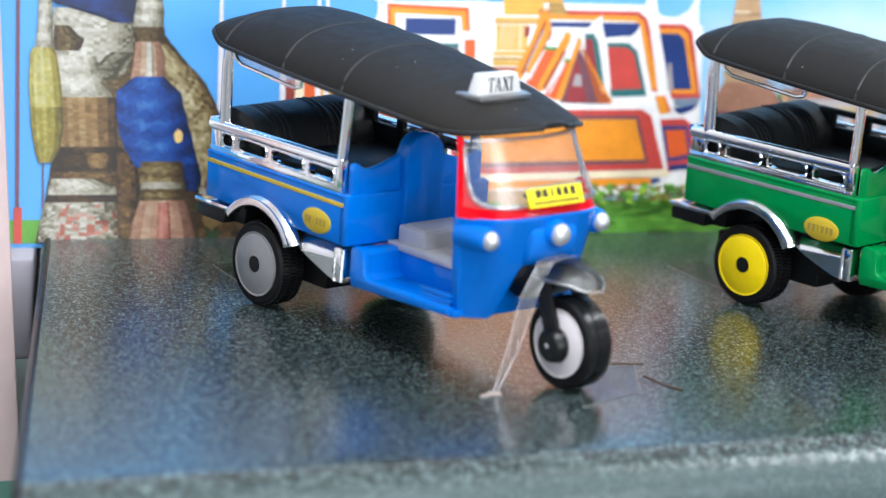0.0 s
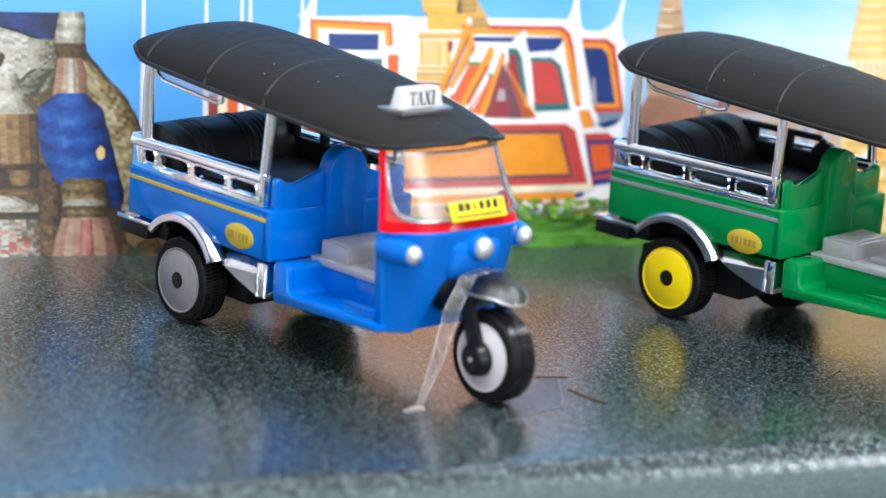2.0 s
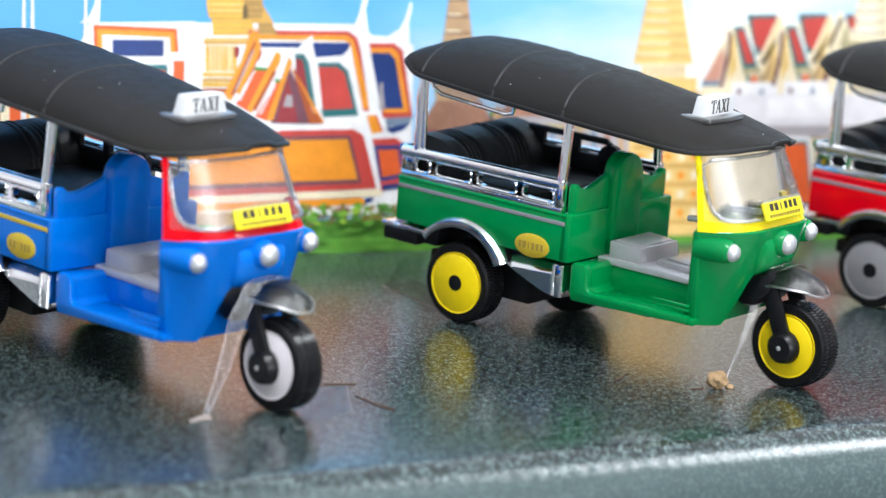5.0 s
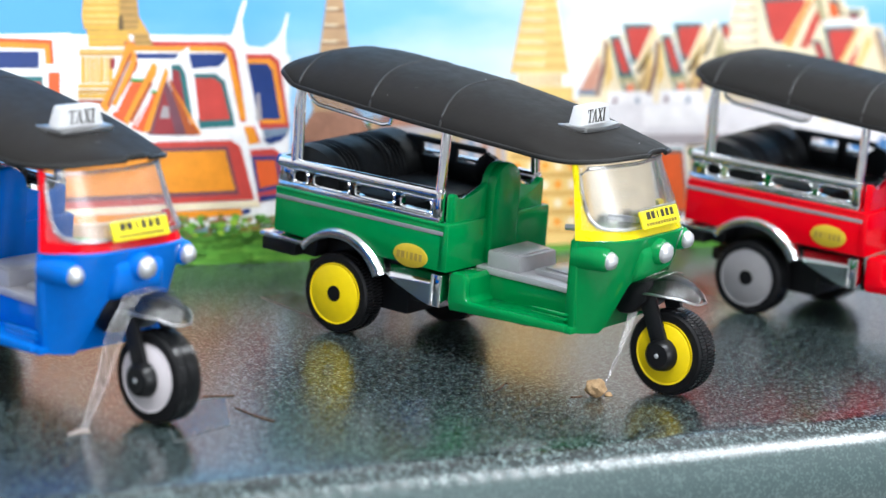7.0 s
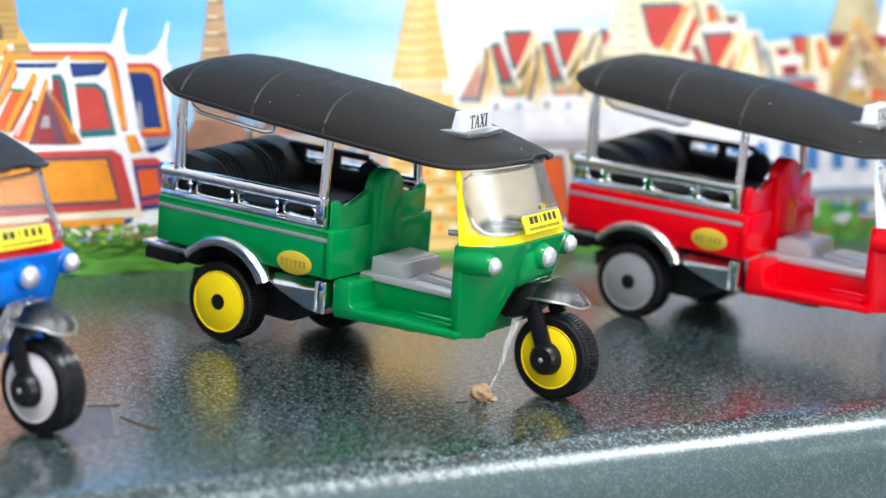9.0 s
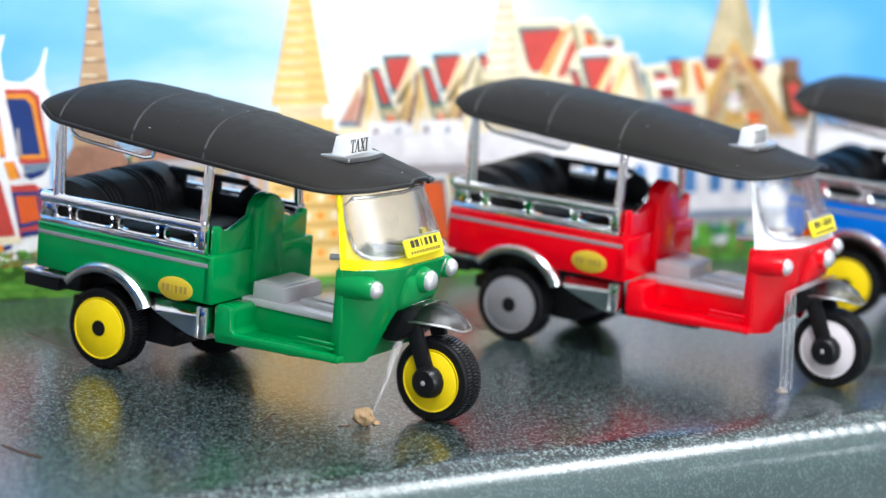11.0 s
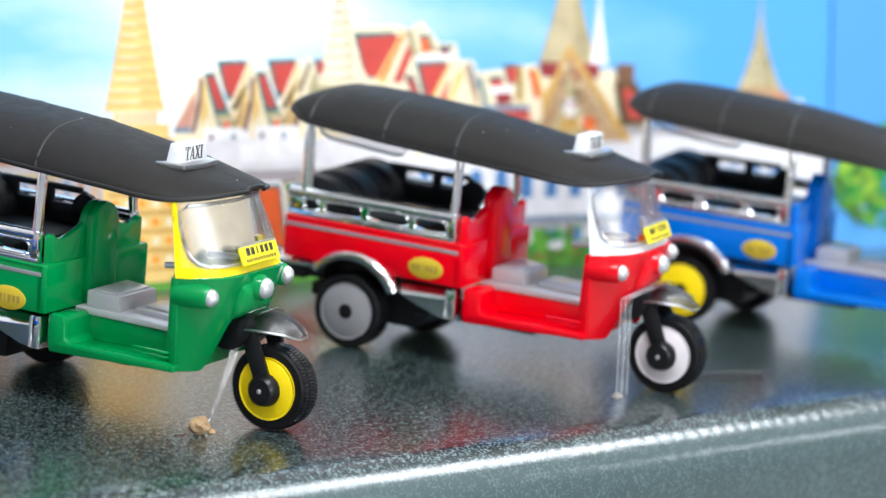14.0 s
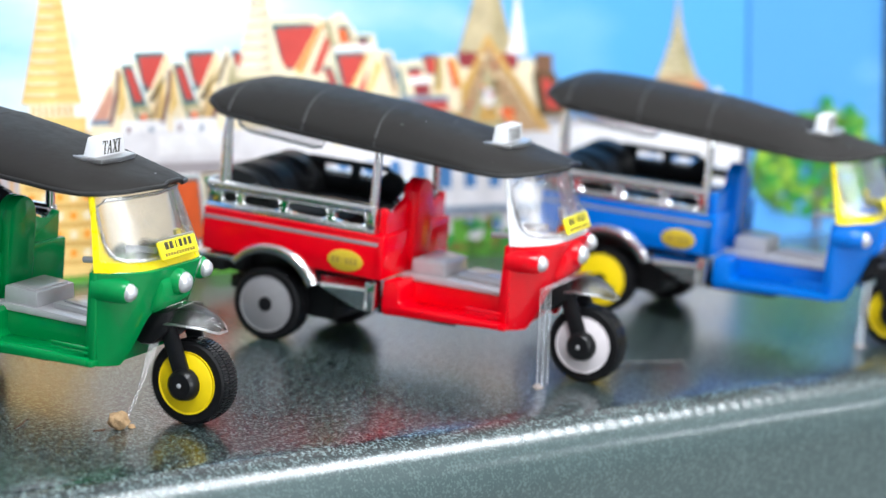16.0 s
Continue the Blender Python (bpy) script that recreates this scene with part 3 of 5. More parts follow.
    h.poly([(121.8, 34.4), (124.2, 34.5), (126.0, 30.2), (123.4, 29.8)], "amber")
    h.poly([(124.2, 34.5), (124.7, 34.5), (126.5, 30.4), (126.0, 30.2)], "red")
    h.poly([(126.9, 33.7), (134.6, 34.1), (133.6, 32.0), (127.6, 31.6)], "roofgrey")
    h.poly([(126.9, 31.2), (134.0, 32.4), (132.2, 30.8), (129.0, 29.8)], "navy")
    h.poly([(86.5, 32.7), (121.5, 33.0), (122.2, 31.0), (86.5, 30.6)], "white")
    h.poly([(60.0, 30.6), (118.3, 31.0), (121.0, 29.4), (124.9, 16.0), (64.0, 14.6)], "red")
    h.poly([(61.6, 29.0), (117.4, 29.5), (120.7, 17.4), (65.0, 16.3)], "plum")
    h.poly([(62.4, 28.1), (116.7, 28.5), (119.6, 18.4), (65.8, 17.6)], "amber")
    h.poly([(123.4, 28.5), (130.1, 28.8), (132.4, 27.2), (134.3, 16.9), (126.0, 15.2)], "red")
    h.poly([(123.8, 26.9), (131.1, 26.9), (132.7, 18.8), (125.8, 17.7)], "navy")
    h.poly([(125.0, 25.8), (130.5, 25.9), (131.7, 19.7), (126.3, 18.8)], "orange")
    h.poly([(126.3, 16.9), (134.0, 17.4), (134.1, 16.3), (126.5, 15.5)], "navy")
    h.poly([(120.7, 30.4), (123.3, 29.4), (126.0, 15.5), (126.6, 11.6), (125.5, 11.6), (124.9, 16.0)], "white")
    h.poly([(62.0, 14.6), (125.8, 15.8), (126.6, 14.1), (62.0, 13.2)], "cream")
    h.poly([(62.0, 12.9), (121.2, 13.8), (121.8, 12.1), (62.0, 10.8)], "amber")
    h.poly([(121.5, 13.5), (123.8, 13.8), (123.8, 12.8), (121.5, 12.1)], "navy")
    h.poly([(113.9, 11.3), (117.1, 11.5), (117.1, 9.9), (113.9, 9.9)], "maroon")
    h.box(36, 30.5, 96, 33.2, "white")
    h.nest([(37, 30.5), (58, 30.5), (60, 12.6), (38, 12.4)], ("oldred", "plum", "orange"), (0, 1.6, 2.8))
    h.box(60.0, 5.0, 100.0, 10.8, "tan").box(58.5, 12.4, 61.5, 30.6, "white", 2.5)
    h.done()

    m = Flat("printed_pinnacles")
    for u in (2.0, 18.0, 27.2, 29.4, 43.0):
        m.poly([(u - 0.8, 30), (u + 0.8, 30), (u + 0.25, 72), (u - 0.25, 72)], "wall")
    m.done()

    # gilded tower with a small gabled porch before it
    t = Flat("printed_tower")
    t.poly([(73.2, 29.8), (73.9, 45.1), (74.5, 52.5), (76.3, 57.4), (74.8, 61.5), (75.7, 73.7), (89.3, 73.9), (91.0, 61.6), (94.1, 57.5), (96.8, 53.1), (99.5, 46.4), (100.9, 29.4)], "ochre")
    t.poly([(75.4, 58.5), (74.8, 61.7), (75.4, 65.6), (76.0, 73.7), (84.3, 73.8), (84.6, 65.7), (84.9, 61.8), (84.6, 58.5)], "yellowgold")
    t.poly([(85.3, 58.5), (85.3, 65.7), (85.6, 73.9), (89.3, 73.9), (90.3, 65.7), (91.0, 61.6), (90.7, 58.6)], "bronze")
    t.poly([(75.4, 65.3), (84.4, 65.4), (84.4, 65.0), (75.4, 64.9)], "gold")
    t.poly([(75.4, 64.5), (90.7, 64.6), (90.7, 64.3), (75.4, 64.2)], "deepgold")
    t.poly([(75.4, 63.7), (84.4, 63.7), (84.4, 63.3), (75.4, 63.2)], "gold")
    t.poly([(75.4, 62.8), (90.7, 63.0), (90.7, 62.7), (75.4, 62.6)], "deepgold")
    t.poly([(75.4, 61.9), (84.4, 62.0), (84.4, 61.5), (75.4, 61.5)], "gold")
    t.poly([(75.4, 61.1), (90.7, 61.2), (90.7, 60.9), (75.4, 60.8)], "deepgold")
    t.poly([(75.4, 60.4), (84.4, 60.5), (84.4, 60.0), (75.4, 60.0)], "gold")
    t.poly([(75.4, 59.6), (90.7, 59.7), (90.7, 59.4), (75.4, 59.3)], "deepgold")
    t.poly([(84.8, 60.7), (85.4, 62.4), (86.3, 60.7), (86.3, 58.3), (84.8, 58.3)], "darkstone")
    t.poly([(76.3, 57.9), (87.6, 58.0), (88.3, 54.2), (76.6, 54.1)], "yellowgold")
    t.poly([(89.3, 57.5), (93.7, 57.5), (95.8, 53.6), (90.0, 53.6)], "bronze")
    t.poly([(76.4, 57.4), (94.1, 57.5), (94.4, 57.2), (76.4, 57.1)], "deepgold")
    t.poly([(76.4, 56.0), (94.1, 56.1), (94.4, 55.8), (76.4, 55.7)], "deepgold")
    t.poly([(76.4, 54.8), (94.1, 54.9), (94.4, 54.5), (76.4, 54.5)], "deepgold")
    t.poly([(74.3, 53.6), (87.3, 53.6), (86.9, 52.0), (74.0, 51.9)], "deepgold")
    t.poly([(74.5, 53.3), (86.3, 53.3), (86.1, 52.9), (74.5, 52.9)], "gold")
    t.poly([(74.6, 51.7), (75.4, 51.7), (75.4, 45.4), (74.6, 45.4)], "yellowgold")
    t.poly([(75.4, 51.7), (75.7, 51.7), (75.7, 45.4), (75.4, 45.4)], "deepgold")
    t.poly([(75.9, 51.7), (76.6, 51.7), (76.6, 45.4), (75.8, 45.4)], "gold")
    t.poly([(76.6, 51.7), (76.9, 51.7), (76.9, 45.4), (76.6, 45.4)], "deepgold")
    t.poly([(77.1, 51.7), (77.8, 51.7), (77.8, 45.4), (77.1, 45.4)], "yellowgold")
    t.poly([(77.9, 51.7), (78.2, 51.7), (78.2, 45.4), (77.9, 45.4)], "deepgold")
    t.poly([(78.3, 51.7), (79.1, 51.7), (79.1, 45.4), (78.3, 45.4)], "gold")
    t.poly([(79.1, 51.7), (79.4, 51.7), (79.4, 45.4), (79.1, 45.4)], "deepgold")
    t.poly([(79.6, 51.7), (80.3, 51.7), (80.3, 45.4), (79.5, 45.4)], "yellowgold")
    t.poly([(80.3, 51.7), (80.6, 51.7), (80.6, 45.4), (80.3, 45.4)], "deepgold")
    t.poly([(80.8, 51.7), (81.5, 51.7), (81.5, 45.4), (80.8, 45.4)], "gold")
    t.poly([(81.6, 51.7), (81.9, 51.7), (81.9, 45.4), (81.6, 45.4)], "deepgold")
    t.poly([(82.0, 51.7), (82.8, 51.7), (82.8, 45.4), (82.0, 45.4)], "yellowgold")
    t.poly([(82.8, 51.7), (83.1, 51.7), (83.1, 45.4), (82.8, 45.4)], "deepgold")
    t.poly([(82.3, 51.4), (83.9, 51.4), (83.6, 48.9), (82.3, 48.7)], "maroon")
    t.poly([(73.9, 45.1), (83.6, 45.1), (82.9, 44.1), (73.6, 44.2)], "yellowgold")
    t.poly([(73.9, 43.8), (83.6, 43.7), (82.9, 42.8), (73.6, 42.8)], "deepgold")
    t.poly([(73.9, 42.7), (83.6, 42.6), (82.9, 41.7), (73.6, 41.7)], "yellowgold")
    t.poly([(73.9, 41.3), (83.6, 41.2), (82.9, 40.3), (73.6, 40.3)], "rust")
    t.poly([(87.3, 55.3), (88.6, 55.5), (90.0, 54.2), (89.3, 51.4), (81.4, 38.0), (79.6, 39.9), (84.2, 47.8)], "amber")
    t.poly([(88.3, 53.1), (88.8, 52.2), (82.3, 39.3), (81.4, 39.9)], "rust")
    t.poly([(87.6, 50.3), (88.6, 50.9), (83.6, 41.5), (82.3, 40.4)], "shade")
    t.poly([(89.0, 45.9), (94.1, 45.5), (93.4, 43.7), (87.6, 35.1), (82.9, 37.4), (84.9, 40.4)], "vermilion")
    t.poly([(88.0, 46.2), (88.8, 45.9), (84.2, 38.2), (83.4, 38.6)], "wall")
    t.poly([(89.3, 52.0), (90.7, 50.3), (90.0, 48.1), (85.6, 42.1), (84.6, 42.6)], "rust")
    t.poly([(89.7, 53.1), (90.3, 51.4), (89.3, 48.7), (83.9, 39.6), (82.9, 40.4)], "amber")
    t.poly([(89.3, 48.1), (94.4, 47.7), (94.1, 46.2), (88.6, 46.5)], "white")
    t.poly([(88.8, 46.5), (93.9, 46.2), (93.6, 45.5), (88.3, 45.6)], "leaf")
    t.poly([(95.1, 50.6), (96.5, 49.5), (96.1, 47.5), (87.6, 35.1), (86.3, 36.3)], "amber")
    t.poly([(94.1, 45.6), (95.1, 45.3), (89.0, 35.7), (87.8, 36.2)], "rust")
    t.poly([(95.1, 42.8), (97.1, 42.5), (92.4, 33.2), (88.6, 34.3)], "vermilion")
    t.poly([(95.4, 45.6), (97.8, 45.0), (96.8, 43.1), (94.8, 43.7)], "white")
    t.poly([(94.8, 43.7), (96.8, 43.2), (96.5, 42.6), (94.6, 42.8)], "leaf")
    t.poly([(94.4, 42.3), (94.9, 42.0), (90.3, 34.6), (89.8, 34.8)], "wall")
    t.poly([(98.9, 46.7), (107.2, 32.4), (93.4, 32.6)], "plum")
    t.poly([(98.5, 43.9), (102.0, 32.8), (95.1, 32.8)], "maroon")
    t.poly([(98.2, 39.8), (99.9, 39.5), (100.2, 36.7), (97.2, 36.7)], "shade")
    t.poly([(98.9, 49.2), (99.9, 47.8), (98.5, 44.8), (94.1, 33.4), (92.0, 33.2)], "amber")
    t.poly([(99.5, 47.0), (100.9, 45.6), (108.2, 32.4), (105.4, 32.5)], "rust")
    t.poly([(100.9, 45.0), (101.6, 44.2), (110.0, 32.7), (108.6, 32.4)], "amber")
    t.poly([(105.1, 35.3), (107.9, 34.9), (109.6, 32.7), (105.4, 32.5)], "rust")
    t.done()

    def spire(name, u, base, top, half, colour, dark, bands=8, foot=0.0, power=1.5):
        s = Flat(name)
        pts = [(half * (1 - i / 14) ** power + 0.35, base + (top - base) * i / 14) for i in range(15)]
        s.poly([(u - a, w) for a, w in pts] + [(u + a, w) for a, w in pts[::-1]], colour)
        for i in range(bands):
            w = base + (top - base) * 0.72 * (i + 0.6) / bands
            a = half * (1 - (w - base) / (top - base)) ** power + 0.3
            s.box(u - a, w, u + a, w + 0.45, dark)
            s.box(u - a * 0.9, w + 0.5, u + a * 0.2, w + 0.95, "white" if colour == "cream" else "cream")
        if foot:
            s.box(u - half - foot, base - 3, u + half + foot, base, dark)
        return s

    s = spire("printed_prang", 147, 40, 92, 6.0, "tan", "trunk", 9)
    s.box(137, 12, 158, 30, "shade").poly([(136, 30), (159, 30), (154, 38), (141, 38)], "oldpink").box(138, 28.5, 157, 30.5, "plum").box(141, 38, 153, 40.5, "tan")
    for i in range(6):
        s.box(138.4 + 3.2 * i, 12, 140 + 3.2 * i, 28.5, ("plum", "trunk")[i % 2])
    s.done()
    s = spire("printed_golden_chedi", 207.5, 47.5, 96, 8.8, "gold", "deepgold", 12, 0, 1.25)
    s.box(200.5, 44, 214.5, 47.6, "cream").box(198, 40, 218, 44, "gold").box(197, 39.4, 219, 40.2, "deepgold")
    for i in range(7):
        s.box(201.5 + 1.9 * i, 44.2, 202.3 + 1.9 * i, 47.2, "deepgold")
    s.poly([(197, 39.4), (219, 39.4), (226, 2), (196, 2)], "gold")
    for i in range(7):
        s.box(199, 5 + 5 * i, 221 - i * 0.5, 6.2 + 5 * i, "deepgold")
        for j in range(5):
            s.box(200 + 4.2 * j, 7 + 5 * i, 202 + 4.2 * j, 9 + 5 * i, "amber" if (i + j) % 2 else "cream")
    s.done()

    # palace with many steep red roofs
    p = Flat("printed_palace")
    p.poly([(219, 40), (224, 51), (228, 56), (240, 58), (262, 58), (280, 66), (300, 66), (308, 58), (345, 57), (375, 59), (388, 42), (388, 8), (219, 8)], "cream")
    def gables(u, w):
        """Two steep red roofs edged in green before a gilded gable, with small orange roofs below."""
        for pts, colour in (
            (((-6.8, -4.2), (-0.7, -2.7), (11.4, 0.2), (12.2, -8.6), (9.6, -19.5), (-6.5, -19.1)), "cream"),
            (((-5.6, -4.2), (-4.5, -5.1), (-5.0, -12.1), (-7.0, -19.4), (-8.2, -19.1), (-5.9, -9.9)), "plum"),
            (((-4.5, -5.1), (-3.6, -5.7), (-2.5, -14.4), (-5.6, -18.1), (-5.0, -12.1)), "gold"),
            (((-4.1, -3.3), (-0.7, -3.2), (0.1, -5.4), (4.3, -14.3), (-0.7, -14.6), (-2.2, -9.9)), "teal"),
            (((-3.1, -4.3), (-0.9, -4.2), (2.7, -13.0), (0.1, -13.1)), "red"),
            (((-0.7, -3.3), (0.0, -3.6), (5.0, -13.4), (3.9, -13.9)), "white"),
            (((0.0, 0.0), (9.4, 0.2), (9.4, -0.7), (6.4, -9.4), (3.2, -10.9)), "teal"),
            (((1.4, -1.1), (9.8, -0.7), (7.3, -7.0), (5.0, -9.9), (2.8, -7.7)), "red"),
            (((9.6, -0.8), (11.0, -0.2), (6.0, -14.0), (3.4, -13.0), (5.0, -10.0)), "cream"),
            (((10.0, -1.6), (10.9, -1.3), (6.4, -11.3), (5.3, -11.9)), "gold"),
            (((10.9, -4.3), (11.6, -5.9), (5.7, -13.7), (4.6, -12.6)), "brown"),
            (((11.0, -3.7), (12.2, -8.6), (10.0, -19.5), (6.0, -18.2), (5.7, -15.5)), "gold"),
            (((8.2, -10.8), (8.9, -11.3), (7.1, -18.0), (5.7, -17.0)), "tan"),
            (((11.0, -4.6), (12.0, -8.6), (9.8, -19.8), (8.0, -19.2), (10.3, -10.9)), "plum"),
            (((-1.1, -14.5), (4.6, -14.0), (5.3, -15.8), (-0.7, -16.0)), "pale"),
            (((1.6, -16.5), (4.3, -16.2), (3.5, -18.0), (1.9, -18.0)), "orange"),
            (((0.0, -16.0), (1.0, -15.9), (2.1, -20.0), (1.2, -19.6)), "teal"),
            (((4.6, -16.1), (5.7, -15.8), (5.3, -20.0), (3.9, -20.0)), "stone"),
            (((-4.0, -18.0), (10.0, -18.0), (10.7, -21.7), (-4.3, -21.6)), "white"),
            (((-2.7, -19.8), (-1.1, -19.9), (-1.5, -21.4), (-2.5, -21.3)), "plum"),
            (((4.6, -20.0), (6.0, -19.8), (6.0, -21.3), (4.6, -21.5)), "roofgrey"),
            (((-4.1, -21.9), (0.0, -21.7), (0.9, -24.8), (-2.7, -25.3)), "orange"),
            (((3.2, -22.1), (8.9, -21.6), (8.5, -23.8), (3.7, -25.4)), "orange"),
            (((9.6, -22.0), (13.7, -21.8), (13.7, -23.6), (10.3, -23.8)), "red"),
        ):
            p.poly([(u + a, w + c) for a, c in pts], colour)

    p.poly([(225.9, 52.1), (219.5, 42.6), (224.5, 41.9), (227.2, 50.8)], "pink")
    p.poly([(219.5, 42.9), (224.9, 43.1), (224.9, 41.6), (219.5, 41.6)], "roofgrey")
    p.poly([(265.1, 61.1), (269.3, 61.2), (269.7, 60.1), (268.2, 56.7), (266.3, 56.8)], "teal")
    p.poly([(265.9, 60.2), (269.2, 60.3), (268.0, 57.0), (266.7, 57.1)], "red")
    gables(233.1, 60.7)
    gables(249.5, 61.0)
    p.poly([(259.8, 38.8), (264.0, 39.0), (264.0, 37.1), (260.6, 36.9)], "red")
    p.poly([(245.3, 35.5), (254.4, 35.2), (253.7, 34.3), (247.2, 34.5)], "stone")
    p.poly([(262.7, 61.9), (264.0, 62.0), (265.1, 56.5), (259.8, 49.6), (258.3, 50.4)], "cream")
    p.poly([(263.2, 60.2), (264.2, 59.6), (260.6, 52.2), (259.4, 52.5)], "brown")
    p.poly([(264.4, 58.0), (265.9, 56.8), (267.4, 51.8), (263.2, 51.8)], "pale")
    p.poly([(252.9, 32.0), (258.3, 32.5), (258.3, 31.0), (253.3, 30.5)], "teal")
    p.poly([(252.5, 30.5), (257.9, 30.7), (256.3, 28.9), (253.3, 29.3)], "pink")
    p.poly([(277.0, 70.4), (293.7, 70.8), (297.7, 69.7), (302.6, 72.1), (305.6, 68.9), (308.7, 65.7), (314.8, 65.7), (315.8, 60.9), (320.9, 60.8), (327.1, 47.9), (278.9, 48.5)], "cream")
    p.poly([(278.5, 68.4), (292.9, 68.7), (293.1, 67.8), (287.2, 56.6), (284.4, 55.3), (281.7, 58.6)], "teal")
    p.poly([(279.9, 67.1), (294.9, 67.9), (290.0, 57.5), (286.4, 55.9), (282.8, 56.6)], "red")
    p.poly([(294.7, 67.9), (297.3, 69.2), (289.2, 54.0), (286.2, 55.3)], "gold")
    p.poly([(295.9, 67.9), (296.7, 67.9), (288.8, 55.3), (287.6, 55.6)], "orange")
    p.poly([(297.7, 65.4), (299.4, 63.2), (295.1, 54.3), (291.7, 54.6)], "red")
    p.poly([(297.1, 67.3), (298.1, 67.0), (292.3, 54.6), (290.8, 55.0)], "cream")
    p.poly([(296.7, 68.9), (298.7, 69.5), (300.2, 65.7), (302.6, 60.9), (299.6, 60.6), (297.9, 65.4)], "pale")
    p.poly([(301.0, 68.1), (305.2, 68.1), (307.5, 63.4), (304.8, 63.8)], "teal")
    p.poly([(301.6, 67.0), (304.2, 67.0), (305.4, 63.1), (302.6, 62.8)], "orange")
    p.poly([(304.0, 67.3), (305.2, 67.0), (307.5, 62.8), (306.1, 62.8)], "tan")
    p.poly([(308.1, 64.9), (313.0, 64.9), (313.0, 63.6), (309.1, 63.1)], "teal")
    p.poly([(308.7, 64.1), (312.5, 63.9), (311.7, 62.0), (309.7, 62.0)], "maroon")
    p.poly([(300.2, 62.2), (314.8, 62.8), (314.8, 60.9), (300.2, 60.3)], "white")
    p.poly([(296.1, 56.5), (299.2, 56.8), (303.0, 49.6), (299.4, 49.6)], "teal")
    p.poly([(297.1, 55.7), (298.8, 56.0), (301.8, 50.1), (299.6, 50.1)], "red")
    p.poly([(300.0, 60.3), (310.9, 60.6), (310.9, 59.6), (307.1, 51.3), (303.4, 49.7)], "teal")
    p.poly([(301.6, 59.3), (311.9, 59.7), (308.1, 51.3), (304.2, 50.2)], "red")
    p.poly([(311.7, 59.7), (314.0, 60.5), (308.7, 48.5), (304.8, 48.3)], "gold")
    p.poly([(312.8, 59.6), (313.6, 59.6), (308.3, 49.3), (307.1, 49.4)], "cream")
    p.poly([(313.6, 57.3), (316.8, 54.4), (311.1, 49.2), (308.1, 49.2)], "red")
    p.poly([(314.0, 60.2), (318.8, 60.5), (323.7, 48.2), (310.7, 48.4)], "cream")
    p.poly([(315.6, 58.6), (317.6, 56.3), (313.2, 48.6), (311.1, 48.7)], "gold")
    p.poly([(317.2, 59.2), (319.2, 59.5), (324.2, 48.2), (321.7, 48.2)], "tan")
    p.poly([(318.8, 59.9), (320.1, 59.9), (325.4, 48.2), (323.7, 48.2)], "roofgrey")
    p.poly([(322.9, 57.3), (344.1, 59.8), (346.6, 56.2), (346.6, 42.9), (322.9, 43.0)], "cream")
    p.poly([(322.7, 56.3), (324.0, 56.0), (326.3, 48.2), (324.6, 48.2)], "teal")
    p.poly([(326.3, 56.0), (331.8, 56.4), (331.8, 55.4), (326.7, 55.0)], "teal")
    p.poly([(326.7, 55.0), (331.6, 55.4), (332.0, 53.4), (327.6, 53.2)], "red")
    p.poly([(327.1, 53.1), (335.6, 53.4), (335.6, 51.5), (327.6, 51.1)], "white")
    p.poly([(328.6, 51.1), (334.8, 51.3), (335.2, 48.2), (329.7, 47.9)], "maroon")
    p.poly([(331.8, 59.6), (336.9, 59.9), (337.7, 53.9), (333.5, 53.8)], "teal")
    p.poly([(332.7, 58.7), (337.1, 59.0), (337.5, 54.3), (334.1, 54.1)], "red")
    p.poly([(337.3, 59.7), (339.6, 59.1), (339.6, 48.2), (336.5, 49.2)], "gold")
    p.poly([(337.7, 59.4), (338.6, 59.4), (338.2, 49.5), (337.1, 49.5)], "brown")
    p.poly([(340.9, 58.4), (343.7, 58.3), (346.4, 50.0), (343.7, 50.0)], "orange")
    p.poly([(343.3, 58.8), (344.7, 58.8), (347.9, 49.5), (346.4, 49.5)], "gold")
    p.poly([(339.2, 58.7), (340.9, 58.8), (344.5, 44.2), (342.0, 44.2)], "cream")
    p.poly([(322.9, 47.9), (342.0, 47.8), (342.0, 46.2), (325.0, 46.1)], "roofgrey")
    p.poly([(326.3, 45.9), (341.1, 46.2), (342.8, 43.4), (330.3, 43.9)], "red")
    p.box(222, 31, 300, 39.5, "wall").box(222, 28, 300, 31, "shade").box(240, 33, 262, 39, "white")
    p.nest([(256, 25), (268, 25), (270, 8), (258, 8)], ("teal", "orange"), (0, 1.3)).nest([(242, 28), (254, 28), (257, 8), (246, 8)], ("white", "teal", "orange"), (0, 1.0, 2.0))
    p.box(376, 55, 383, 60.5, "trunk").poly([(375, 55), (384, 55), (392, 42), (378, 42)], "brown").poly([(378, 53), (382, 53), (387, 44), (381, 44)], "red")
    p.done()

    s = spire("printed_stone_spire", 274.5, 54, 92, 8.2, "cream", "stone", 9)
    s.box(265, 47, 284, 54, "pale").box(264, 50, 285, 51, "stone").done()
    s = spire("printed_crown_spire", 357, 60, 100, 11.0, "pale", "tan", 12)
    s.box(346, 56, 369, 60.3, "maroon").poly([(344, 37), (347, 50), (357, 64), (367, 50), (379, 37)], "tan")
    s.poly([(350, 37), (357, 57), (366, 37)], "pale").poly([(353, 40), (357.5, 51), (362, 40)], "deepgold").round(357.5, 47, 2.6, 3, "white").box(362, 40, 368, 44, "orange")
    s.poly([(344, 37), (340, 38), (357, 66), (357, 63)], "deepgold").poly([(379, 37), (383, 37), (357, 66), (357, 63)], "deepgold")
    for i in range(34):
        a = random.Random(i)
